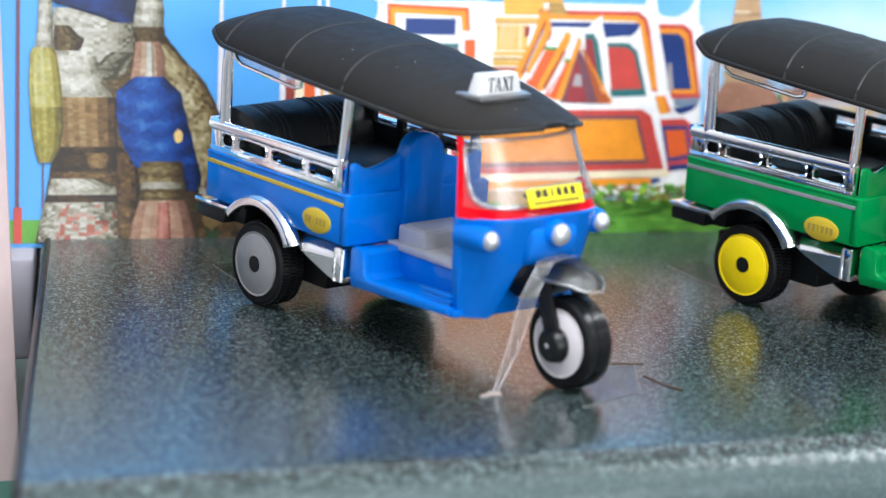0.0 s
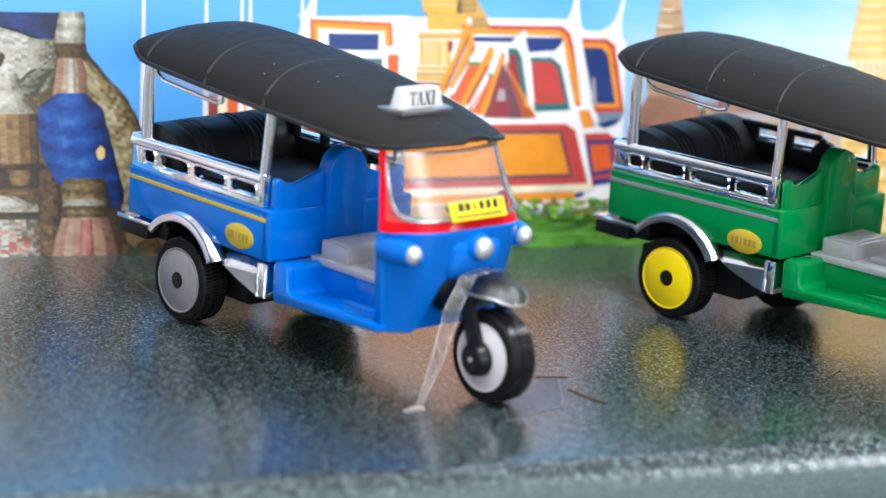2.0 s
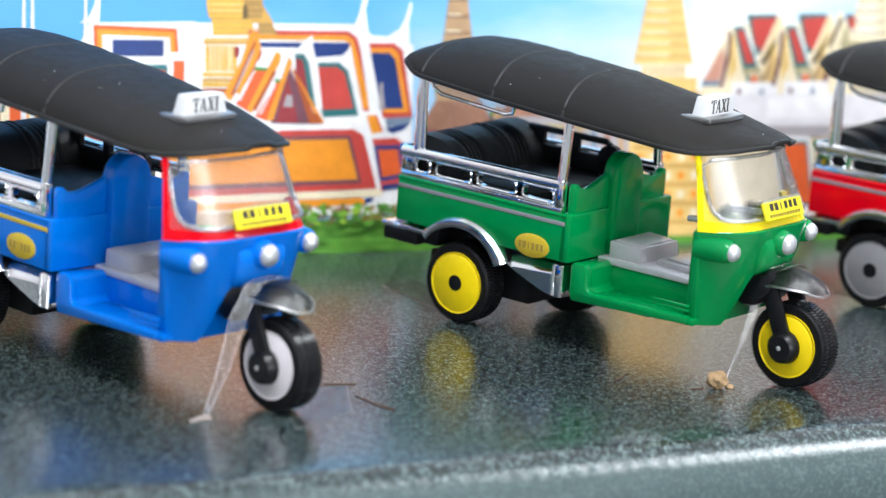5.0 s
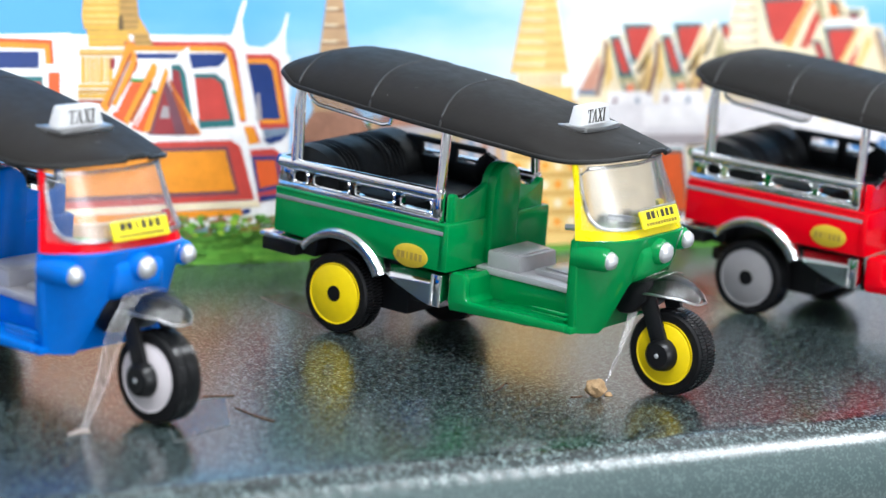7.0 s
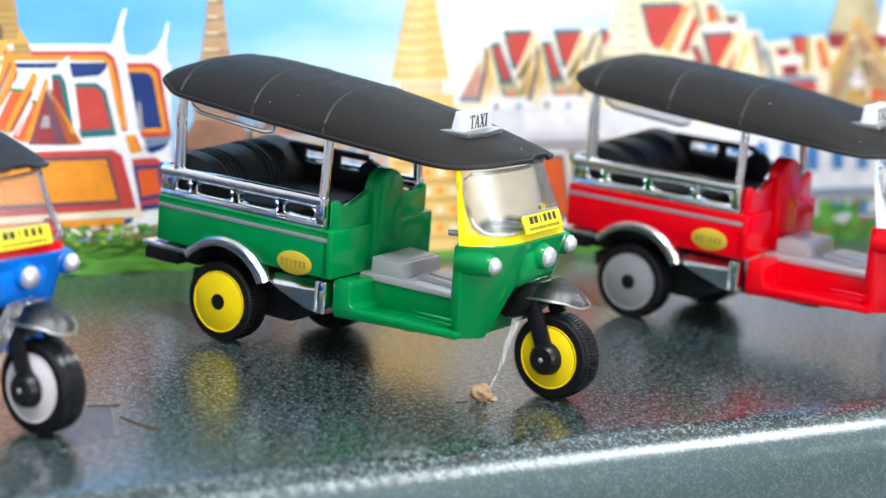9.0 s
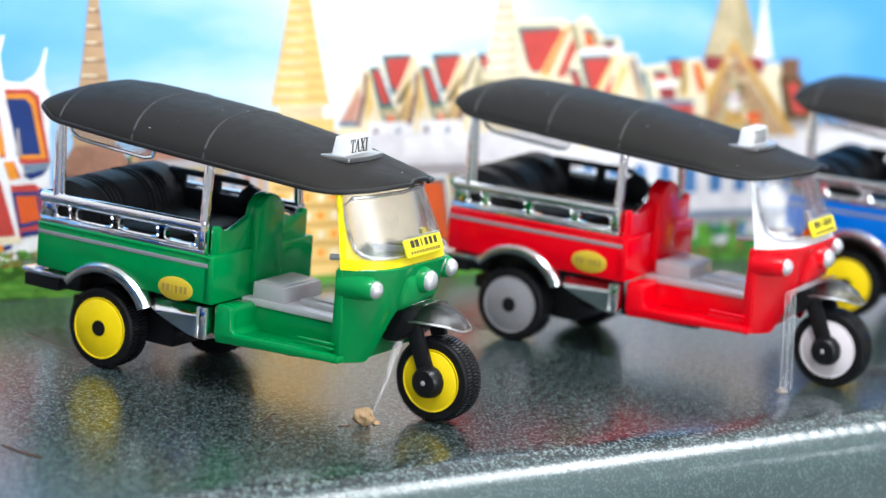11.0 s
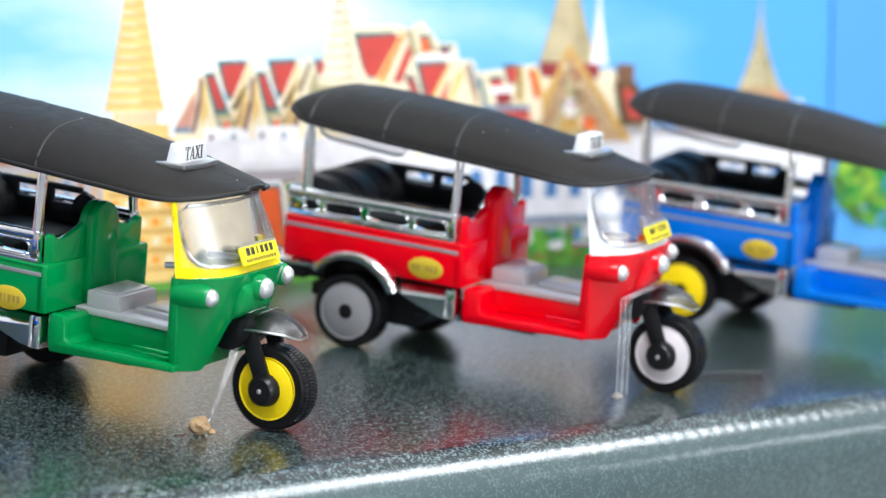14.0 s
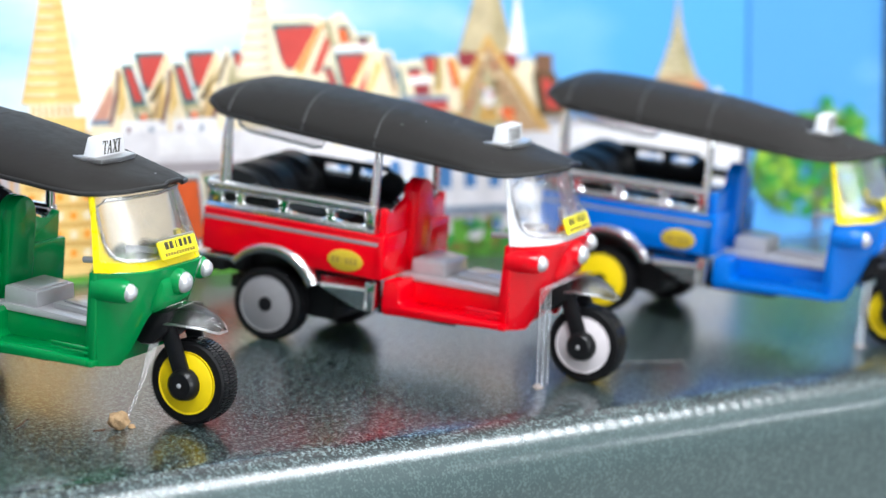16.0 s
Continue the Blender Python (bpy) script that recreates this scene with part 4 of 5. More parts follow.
        w0 = a.uniform(38, 60)
        s.round(357.5 + a.uniform(-1, 1) * (64 - w0) * 0.55, w0, a.uniform(0.5, 1.2), a.uniform(0.4, 0.9), a.choice(("brown", "cream", "stone", "gold", "red", "darkstone")), 8, 0.5, i)
    s.done()
    spire("printed_white_spire", 369, 60, 84, 3.4, "white", "wall", 3).done()
    s = spire("printed_far_spire", 437, 52, 84, 10.5, "pale", "stone", 11, 0, 2.0)
    s.round(437, 51, 14, 4.2, "tan").box(425, 46, 449, 50, "stone").box(440, 48, 448, 51.5, "orange").round(455, 47, 2, 4, "wall").done()

    # long pale wall with arched blue windows
    w = Flat("printed_long_wall")
    w.poly([(288, 31), (330, 39), (469, 40), (469, 5), (288, 5)], "wall")
    w.poly([(318, 41.5), (469, 41), (469, 38.4), (318, 39.5)], "shade")
    for i in range(17):
        u = 292 + 9.4 * i
        w.box(u, 20.5, u + 4.4, 27, "window").round(u + 2.2, 27, 2.2, 2.4, "window", 12)
    w.poly([(288, 15.5), (469, 15), (469, 13), (288, 13.5)], "roofgrey").box(288, 11.6, 469, 13.2, "shade")
    for i in range(16):
        w.box(296 + 10.5 * i, 7.4, 299.4 + 10.5 * i, 11, "window")
    w.done()

    def foliage(name, u0, u1, w0, w1, n, seed, colours, size):
        f = Flat(name)
        rnd = random.Random(seed)
        for i in range(n):
            a, r = rnd.uniform(0, 6.283), math.sqrt(rnd.random())
            u, v = (u0 + u1) / 2 + r * math.cos(a) * (u1 - u0) / 2, (w0 + w1) / 2 + r * math.sin(a) * (w1 - w0) / 2
            f.round(u, v, rnd.uniform(0.5, 1.2) * size, rnd.uniform(0.4, 1.0) * size, rnd.choice(colours), 8, 0.7, i + seed)
        return f

    d = foliage("printed_dark_trees", 136, 200, -2, 36, 170, 21, ("bush", "oldpink", "darkgreen", "shade", "plum", "tan"), 2.4)
    d.box(160, 24, 197, 34, "shade").poly([(158, 34), (199, 34), (192, 41), (164, 41)], "oldpink").box(160, 30.5, 197, 32, "oldcream").box(162, 36, 195, 36.8, "plum").box(164, 38.4, 193, 39.0, "tan")
    for i in range(9):
        d.box(161 + 4.1 * i, 6, 162.6 + 4.1 * i, 30.5, ("roofgrey", "oldpink", "tan")[i % 3])
    d.done()
    foliage("printed_rocks", -2, 50, -8, 20, 140, 22, ("brown", "darkgreen", "darkstone", "brown", "bush"), 3.2).done()
    # two hidden patches, added dark to deepen the counter's reflections under the toys
    foliage("printed_hidden_bushes", 268, 296, -2, 14, 70, 23, ("bush", "darkgreen", "leaf", "brown"), 3.0).done()
    foliage("printed_hidden_growth", 222, 256, -2, 9, 60, 24, ("bush", "darkgreen", "moss", "brown"), 2.8).done()
    foliage("printed_hedge", 338, 366, -1, 11, 60, 5, ("bush", "leaf", "grass", "moss"), 2.6).done()
    foliage("printed_shrubs", 226, 258, -1, 9, 50, 8, ("bush", "grass", "moss", "lime"), 2.4).done()
    y = Flat("printed_side_lawn")
    y.box(469.8, -1, 533, 6, "lime").box(469.8, -1, 533, 3, "grass").box(470, 7, 490, 24, "pale").box(515, 6, 531, 16, "wall").done()
    f = foliage("printed_tree", 470, 530, 7, 42, 300, 3, ("leaf", "bush", "grass", "lime", "leaf"), 3.0)
    for i in range(22):
        f.round(488 + 34 * random.Random(i).random(), 34 + 13 * random.Random(i + 50).random() * (1 - abs(i - 11) / 14), 3.2, 2.4, ("leaf", "bush", "grass")[i % 3], 8, 0.6, i)
    f.poly([(499, 1), (501.2, 1), (500.8, 16), (499.6, 16)], "trunk").poly([(500, 10), (506, 20), (505.2, 20.4), (499.8, 12)], "trunk")
    f.done()

    # guardian figure, kept as plain blocks of stone and blue
    q = Flat("printed_stone_figure", "printed guardian figure in pale stone and blue")
    q.shaded([(48.2, -39.7, -12.5), (36.4, -39.6, -2.4), (19.0, -39.9, 2.2), (9.6, -41.5, 3.8), (-0.9, -43.9, 7.5)], "rock", -0.9, 80, 42, 0.8, "", 99)
    q.shaded([(46.0, -15.6, -11.7), (41.8, -13.9, -6.7), (36.4, -12.4, -1.6), (29.7, -10.9, 1.8), (21.7, -9.4, 2.5), (16.3, -6.4, 2.6), (11.5, -3.2, 1.6)], "rock", 1.0, 36, 15, 1.2, "scale", 1)
    q.shaded([(54.2, -39.7, -28.0), (50.8, -40.1, -19.6), (44.2, -40.0, -20.1), (38.7, -40.0, -22.0)], "pearl", 1.4, 20, 20, 0.9, "scale", 2)
    q.shaded([(50.1, -39.5, -36.2), (46.8, -39.8, -32.1), (44.2, -39.5, -33.4)], "rock", -0.6, 8, 9, 0.8, "", 21)
    q.shaded([(44.0, -25.4, -20.1), (40.6, -30.0, -23.0), (37.4, -30.9, -24.4)], "pearl", -0.9, 12, 10, 1.0, "scale", 22)
    q.shaded([(42.9, -39.5, -29.4), (37.6, -39.7, -27.5), (31.5, -40.0, -24.2)], "pearl", 1.6, 16, 16, 0.7, "fold", 3)
    q.shaded([(33.4, -40.0, -24.2), (26.3, -39.6, -24.1), (21.4, -39.1, -23.8)], "earth", 1.1, 26, 16, 0.5, "flute", 4)
    q.shaded([(21.7, -39.3, -23.2), (18.8, -39.9, -19.8), (15.8, -40.1, -19.2)], "earth", -1.3, 12, 20, 0.9, "", 5)
    q.shaded([(20.2, -30.6, -26.2), (18.5, -31.4, -25.4), (16.6, -30.4, -26.4)], "earth", 0.8, 6, 8, 0.8, "", 51)
    q.shaded([(56.7, -43.4, -40.1), (50.7, -43.6, -40.1), (44.9, -44.2, -39.8)], "pearl", 1.4, 14, 8, 0.7, "band", 6)
    q.shaded([(44.9, -44.7, -40.0), (43.1, -45.5, -38.9), (36.2, -45.7, -37.8), (31.0, -45.4, -37.4)], "fern", 1.7, 16, 12, 0.4, "flute", 7)
    q.shaded([(31.0, -45.4, -37.4), (26.3, -45.1, -37.2), (21.4, -44.3, -38.0), (18.0, -43.2, -39.9)], "fern", 0.6, 20, 12, 0.4, "flute", 71)
    q.shaded([(15.8, -40.1, -19.8), (14.5, -40.4, -19.8), (13.1, -40.9, -19.8)], "earth", 0.0, 8, 20, 0.9, "", 8)
    q.shaded([(14.2, -40.1, -30.0), (12.4, -40.7, -23.7), (10.2, -40.9, -23.7)], "pearl", 1.4, 8, 24, 1.0, "fold", 9)
    q.shaded([(10.4, -40.9, -23.4), (9.4, -41.5, -21.3), (8.1, -42.0, -19.7)], "earth", -1.2, 6, 20, 0.8, "", 91)
    q.shaded([(8.6, -41.7, -24.1), (4.3, -42.8, -23.3), (-0.7, -43.3, -23.0)], "pearl", 1.0, 14, 18, 1.6, "scale", 10)
    q.shaded([(8.1, -37.3, -24.8), (4.3, -38.7, -23.9), (-0.2, -39.2, -23.6)], "brick", 1.2, 9, 12, 1.4, "gaps", 11)
    q.shaded([(20.3, -24.1, -19.3), (12.3, -24.1, -18.1), (-0.9, -23.6, -19.1)], "earth", -0.2, 24, 7, 1.0, "", 12)
    q.shaded([(57.1, -41.8, -18.6), (55.1, -39.0, -18.8), (53.0, -30.7, -19.1), (50.9, -24.4, -20.2)], "blue", -0.7, 16, 19, 0.4, "", 13)
    q.shaded([(57.4, -19.1, -13.2), (53.7, -19.9, -12.6), (49.9, -20.4, -12.8)], "pearl", 1.2, 10, 12, 0.6, "band", 14)
    q.shaded([(50.0, -20.2, -12.6), (48.4, -20.4, -12.3), (46.5, -19.6, -13.1)], "rock", -0.7, 6, 14, 0.6, "", 141)
    q.shaded([(46.5, -19.6, -13.4), (43.0, -20.1, -12.5), (37.4, -20.9, -12.1)], "clay", 1.3, 16, 9, 0.5, "flute", 15)
    q.shaded([(46.3, -17.0, -15.6), (42.0, -17.0, -15.2), (38.0, -17.2, -15.0)], "pearl", 2.0, 10, 3, 0.3, "", 151)
    q.shaded([(38.3, -19.5, -12.7), (36.4, -22.0, -10.7), (35.0, -24.3, -8.4), (29.7, -24.3, -6.9), (24.4, -23.5, -5.4), (19.5, -21.2, -4.1), (16.8, -19.3, -3.5)], "blue", 1.1, 30, 19, 0.45, "fold", 16)
    q.shaded([(17.6, -8.2, -3.5), (14.6, -7.3, -2.6), (11.1, -6.3, -3.2)], "blue", -0.8, 12, 8, 0.4, "", 17)
    q.shaded([(18.2, -17.9, -7.6), (15.5, -18.4, -7.3), (13.1, -18.4, -7.2)], "rock", 0.2, 8, 14, 0.7, "band", 18)
    q.shaded([(13.3, -17.8, -7.5), (12.5, -18.1, -7.2), (11.4, -18.1, -7.2)], "pearl", 1.0, 3, 14, 0.5, "", 181)
    q.shaded([(11.7, -17.8, -7.5), (10.2, -18.3, -6.9), (8.6, -18.6, -6.9)], "rock", -0.2, 6, 14, 0.7, "band", 182)
    q.shaded([(8.9, -18.3, -6.9), (4.2, -20.0, -5.1), (-1.0, -21.0, -3.9)], "clay", 1.2, 12, 11, 0.5, "flute", 19)
    q.shaded([(8.5, -13.6, -11.0), (4.2, -13.8, -10.6), (-1.0, -14.0, -10.4)], "brick", 1.0, 10, 4, 0.6, "", 191)
    q.shaded([(12.2, -3.5, 2.0), (9.2, -4.3, 5.0), (2.7, -3.9, 7.4), (-1.2, -3.6, 7.8)], "earth", -0.3, 20, 16, 1.0, "", 20)
    q.shaded([(12.0, -3.2, 1.6), (10.9, -3.4, 2.8), (9.9, -3.0, 3.4)], "pearl", 1.0, 5, 12, 0.8, "", 201)
    q.round(-8.7, 24.2, 1.1, 1.6, "gold", 12, 0.2, 3)
    q.done()
    v = Flat("printed_tassel")
    v.box(-48.8, 6, -47.9, 80, "plum").box(-49.2, -1, -47.2, 7.5, "red").box(-42.3, 7, -41.9, 18, "plum").done()


print_panel()


# ---------------------------------------------------------------- toy tuk-tuks
def arc(cx, cz, r, a0, a1, n):
    return [(cx + r * math.cos(radians(a0 + (a1 - a0) * i / n)), cz + r * math.sin(radians(a0 + (a1 - a0) * i / n))) for i in range(n + 1)]


ROOF_U = np.linspace(0.0, 1.0, 201)
ROOF_X = -19.3 + 89.0 * (0.3 * ROOF_U + 0.7 * (0.5 - 0.5 * np.cos(np.pi * ROOF_U)))


def roof_point(u, v):
    """u: rear to front, v: right edge over the crown to the left edge. The rear end is rounded down like a cushion, the front is a bowed peak."""
    x = lerp(u, ROOF_U, ROOF_X)
    xs = (-19.3, -15.0, -7.4, 5.6, 25.2, 44.7, 57.4, 64.2, 69.7)
    crown = smooth_curve(x, xs, (61.2, 61.7, 62.2, 61.6, 60.2, 57.3, 54.4, 53.2, 52.4))
    edge = smooth_curve(x, xs, (57.0, 54.7, 53.9, 52.8, 51.5, 50.4, 49.6, 50.4, 51.6))
    half = smooth_curve(x, xs, (19.4, 19.6, 19.7, 19.5, 19.0, 18.8, 18.4, 18.2, 18.0))
    rear = math.sqrt(max(0.0, 1 - (max(0.0, -14.4 - x) / 4.95) ** 2.8))
    crown = edge + 2.2 + (crown - edge - 2.2) * rear
    half *= 0.92 + 0.08 * rear
    half *= max(0.0, 1 - (max(0.0, x - 46.0) / 24.0) ** 2.2) ** 0.48
    s = 2 * v - 1
    a = math.copysign(1 - (1 - abs(s)) ** 1.35, s)
    z = edge + (crown - edge) * (1 - abs(a) ** 2.7) ** 0.62
    return (x, a * half, z)


def rail_opening(x0, x1, z0, z1, y, bm):
    """One bay of the cast rail: a plate with an oblong hole whose rim stands proud."""
    n, loops = 32, []
    hx, hz, cx, cz = (x1 - x0) / 2, (z1 - z0) / 2, (x0 + x1) / 2, (z0 + z1) / 2
    for ix, iz, dy in ((hx, hz, 0.55), (hx - 0.75, hz - 0.5, 0.55), (hx - 0.95, hz - 0.7, 0.95), (hx - 1.2, hz - 0.95, 0.7), (hx - 1.2, hz - 0.95, -0.7), (hx - 0.95, hz - 0.7, -0.95), (hx - 0.75, hz - 0.5, -0.55), (hx, hz, -0.55)):
        round_off = 0.05 if ix == hx else 0.9
        ring = []
        for k in range(n):
            a = 2 * math.pi * k / n
            c, d = math.cos(a), math.sin(a)
            q = max(abs(c), abs(d))
            px, pz = c / q * ix, d / q * iz
            over = max(0.0, abs(px) - ix + round_off), max(0.0, abs(pz) - iz + round_off)
            far = math.hypot(*over)
            if far > round_off:
                px -= math.copysign(over[0] * (1 - round_off / far), px)
                pz -= math.copysign(over[1] * (1 - round_off / far), pz)
            ring.append(bm.verts.new((cx + px, y + dy, cz + pz)))
        loops.append(ring)
    for p, q in zip(loops, loops[1:] + loops[:1]):
        for k in range(n):
            bm.faces.new((p[k], p[(k + 1) % n], q[(k + 1) % n], q[k]))
    return bm


def wheel(root, x, y, z, r, w, disc, side, rear):
    """A wheel about the y axis; side is the sign of its outer face."""
    wh = part("wheel", lathe([(r * 0.55, -w / 2), (r * 0.90, -w / 2), (r * 0.95, -w / 2 + 0.5), (r - 0.32, -w / 2 + 1.3), (r - 0.28, w / 2 - 1.3), (r * 0.95, w / 2 - 0.5),
                              (r * 0.90, w / 2), (r * 0.55, w / 2)], (x, y, z), seg=56), RUBBER, root, "black rubber tyre with moulded tread")
    tread = bmesh.new()
    n = 76
    for i in range(n):
        a = 2 * math.pi * i / n
        for k, off in enumerate((-0.30, 0.0, 0.30)):
            b = box(-0.2, 0.2, y + off * w - 0.8, y + off * w + 0.8, r - 0.6, r - 0.1 - 0.45 * abs(off), 0)
            bmesh.ops.rotate(b, cent=(0, 0, 0), matrix=Matrix.Rotation(a + (math.pi / n if k == 1 else 0), 3, "Y"), verts=b.verts)
            bmesh.ops.translate(b, vec=(x, 0, z), verts=b.verts)
            tread = join(tread, b)
    part("tread", tread, TREAD, wh, smooth=False)
    yo = y + side * w / 2
    rd = 7.0 if rear else 6.9
    part("disc", lathe([(0.1, 0), (rd - 0.9, 0), (rd - 0.5, -side * 0.25), (rd, -side * 0.1), (rd, side * -1.2), (0.1, side * -1.2)], (x, yo + side * 0.45, z), seg=48), disc, wh,
         "dished plastic wheel disc")
    if rear:
        part("axle_hole", lathe([(0.1, 0), (1.8, 0), (1.8, side * -0.6), (0.1, side * -0.6)], (x, yo + side * 0.55, z), seg=24), BLACK, wh, "black axle socket")
    return wh


def tuk_tuk(label, paint, trim, rear_disc, front_disc, gold_stripe, m, badge_z=23.8, skew=9.2):
    P, T = PAINT[paint], PAINT[trim]
    root = thing("toy_tuk_tuk", label, "toy tuk-tuk", m, "row of toy tuk-tuks")

    # tub with wheel arches
    for s in (-1, 1):
        pts = [(-18.2, 20.6), (-18.2, 31.0), (30, 31.0), (30, 20.3)] + arc(1.2, 10.5, 14.0, 45, 135, 12)
        part("side_panel", prism(pts, "y", s * 19.4, s * 17.4, 0.35), P, root)
        part("stripe", box(-18.0, 29.4, s * 19.52, s * 19.3, 28.35, 29.25, 0.05), GOLD if gold_stripe else STRIPE_GREY, root, "thin painted side stripe")
        part("sill", box(-18.2, 29.6, s * 19.6, s * 16.9, 30.2, 31.0, 0.3), P, root)
        badge = part("badge", lathe([(0.1, 0), (4.4, 0), (4.7, -s * 0.12), (4.7, -s * 0.3), (0.1, -s * 0.3)], (0, 0, 0), seg=40), GOLD, root, "oval yellow side badge")
        badge.matrix_local = pose(0.0211, s * 0.0197, badge_z / 1000) @ Matrix.Diagonal((1, 1, 0.56, 1))
        for i, w in enumerate((0.8, 0.9, 0.3, 0.75, 0.75, 0.75)):
            part("badge_mark", box(-3.1 + i * 1.2 - w / 2, -3.1 + i * 1.2 + w / 2, -0.1, 0.1, -1.4, 1.4, 0), BADGE_MARK, badge, "worn faint mark", smooth=False)
    part("rear_panel", box(-18.2, -16.6, -17, 17, 20.6, 31.0, 0.3), P, root)
    part("bed", box(-16.6, 29.5, -16.9, 16.9, 21.5, 24.5, 0.2), BLACK, root)
    part("chassis", box(-10, 16, -12, 9, 6.5, 20.5, 0.8), BLACK, root, "black plastic underbody")
    part("floor_pan", box(-14, 20, -11, 11, 10.0, 13.5, 0.6, box(16, 46, -8, 14, 9.6, 13.4, 0.5, box(14, 62, -11, 11, 12.4, 14.0, 0.5, box(-21, -8, -16, 16, 15.5, 19.6, 0.6, tube([(0.8, -15, 9.15), (0.8 + skew, 15, 9.15)], 1.6))))), BLACK, root, "black plastic underbody")
    bar = box(-22.4, -9, -19.4, 19.4, 18.6, 19.8, 0.45)
    part("rear_bumper", bar, CHROME, root, "chrome rear step bar")
    part("bumper_guard", box(-22.0, -12, -18.8, 18.8, 15.4, 18.5, 0.5), BLACK, root)

    # chrome mudguards and side plates
    for s in (-1, 1):
        def guard(u, v, s=s):
            a = radians(141 - 115 * u)
            rr = 12.0 + 1.3 * math.sin(math.pi * min(1.0, 0.25 + v)) ** 0.7
            x, z = 1.2 + rr * math.cos(a), 10.5 + rr * math.sin(a)
            x += skew if s > 0 else 0.0
            return (x, s * (16.0 + 4.6 * v), z)
        part("mudguard", bevelled(sheet(guard, 30, 10, 1.5), 0.3, 2, 60), GUARD_CHROME, root, "chrome arched mudguard")
        if s > 0:
            continue
        def side(u, v, s=s):
            x = 11.2 + 17.6 * u
            low = smooth_curve(x, (11.2, 13.6, 16.5, 20.0, 25.0, 28.8), (17.6, 16.6, 15.2, 13.8, 12.2, 12.2))
            top = 18.6 + 0.06 * (x - 11.2)
            z = low + (top - low) * v
            return (x, s * (18.3 - 0.8 * max(0.0, z - top + 2.6) - 0.08 * max(0.0, top - 2.6 - z)), z)
        plate = sheet(side, 24, 40, 1.2)
        part("side_plate", plate, CHROME_SOFT, root, "chrome side plate ahead of the rear wheel")
        part("plate_end", box(26.6, 29.5, s * 18.7, s * 15, 12.0, 19.5, 0.5, tube([(26.9, s * 18.7, 12.3), (26.9, s * 18.5, 19.2)], 0.4, 8, tube([(29.1, s * 18.7, 12.3), (29.1, s * 18.5, 19.2)], 0.35, 8))), CHROME, root, "chrome ridged end of the side plate")

    # chrome rail, posts and roof frame
    for s in (-1, 1):
        y = s * 18.3
        rail = tube([(-17.9, y, 36.7), (27.0, y, 36.9)], 1.35, 14)
        rail = box(-17.8, 28.2, y - 1.15, y + 1.15, 30.8, 32.5, 0.6, rail)
        rail = box(-17.8, -13.8, y - 0.8, y + 0.8, 32.0, 36.8, 0.4, rail)
        rail = box(25.8, 28.2, y - 1.1, y + 1.1, 31.2, 38.2, 0.7, rail)
        for x0, x1, z0, z1 in ((-14.4, -8.6, 32.0, 36.2), (-8.6, 3.3, 32.0, 36.2), (3.3, 16.0, 32.0, 36.2), (16.0, 26.4, 32.0, 36.2)):
            rail = rail_opening(x0, x1, z0, z1, y, rail)
        part("side_rail", rail, CHROME, root, "chrome side rail with four openings")
        if s < 0:
            part("post", tube([(-13.8, y, 37), (-13.9, y, 50), (-13.4, s * 17.8, 55.6)], 1.15, 12, tube([(-12.3, y, 37), (-12.6, y, 46), (-12.9, y, 54)], 0.6, 10)), CHROME, root, "chrome rear roof post")
        part("post", tube([(26.9, y, 36.8), (26.8, s * 17.6, 45), (26.5, s * 16.7, 53.6)], 1.1, 12), CHROME, root, "chrome front roof post")
        part("roof_light", prism([(-11.6, 54.4), (13.0, 52.8), (12.9, 51.0), (12.0, 49.8), (10.2, 49.4), (-8.0, 51.0), (-10.4, 52.2)], "y", y - 0.15, y + 0.15, 0), PANE, root, "clear quarter panel under the roof")
        part("light_rim", tube([(-11.4, y - s * -0.4, 54.4), (-10.2, y + s * 0.4, 52.3), (-8.0, y + s * 0.4, 51.2), (10.2, y + s * 0.4, 49.8), (12.2, y + s * 0.4, 50.3), (13.0, y + s * 0.4, 52.8)], 0.45, 8), CHROME, root)
    part("rear_rail", tube([(-18.3, -18.3, 37.1), (-18.3, 18.3, 37.1)], 1.1, 12, box(-18.9, -17.7, -18.2, 18.2, 31.1, 32.4, 0.3)), CHROME, root)

    # rear bench and the black rest beyond it
    def rest_profile(u, top):
        x = smooth_curve(u, (0, 0.2, 0.3, 0.42, 0.55, 0.68, 0.85, 1), (-15.4, -15.5, -14.6, -11.4, -7.4, -4.4, -2.4, -1.6))
        return x, 30 + (top - 30) * smooth_curve(u, (0, 0.2, 0.3, 0.42, 0.55, 0.68, 0.85, 1), (0, 0.86, 0.98, 1.0, 0.92, 0.74, 0.38, 0))

    def back_rest(u, v):
        groove = 0.35 if int(v * 48) in (7, 9, 11, 13, 31, 33, 35, 37) else 0.0
        x, z = rest_profile(u, 40.9 + 0.8 * v - groove)
        return (x - groove * 0.6, -16.9 + 33.3 * v, z)
    b = sheet(back_rest, 16, 48, 0)
    b = box(-14.8, -3.0, -16.3, 16.0, 27, 34, 1.2, b)
    for y0, y1, top in ((-16.9, -15.6, 40.9), (16.4, 15.2, 41.7)):
        b = prism([rest_profile(k / 16, top) for k in range(17)], "y", y0, y1, 0.2, b)
    ribs = []
    for y in (-10.5, -8.9, -7.3, 1.5, 3.1, 4.7):
        v = (y + 16.9) / 33.3
        ribs.append(tube([(Vector(back_rest(k / 16, v)) + Vector((0, 0, 0.05))) for k in range(5, 16)], 0.28, 6))
    bench = part("bench_backrest", b, SEAT, root, "ribbed black bench backrest")
    for rib in ribs:
        part("rib", rib, SEAT, bench)
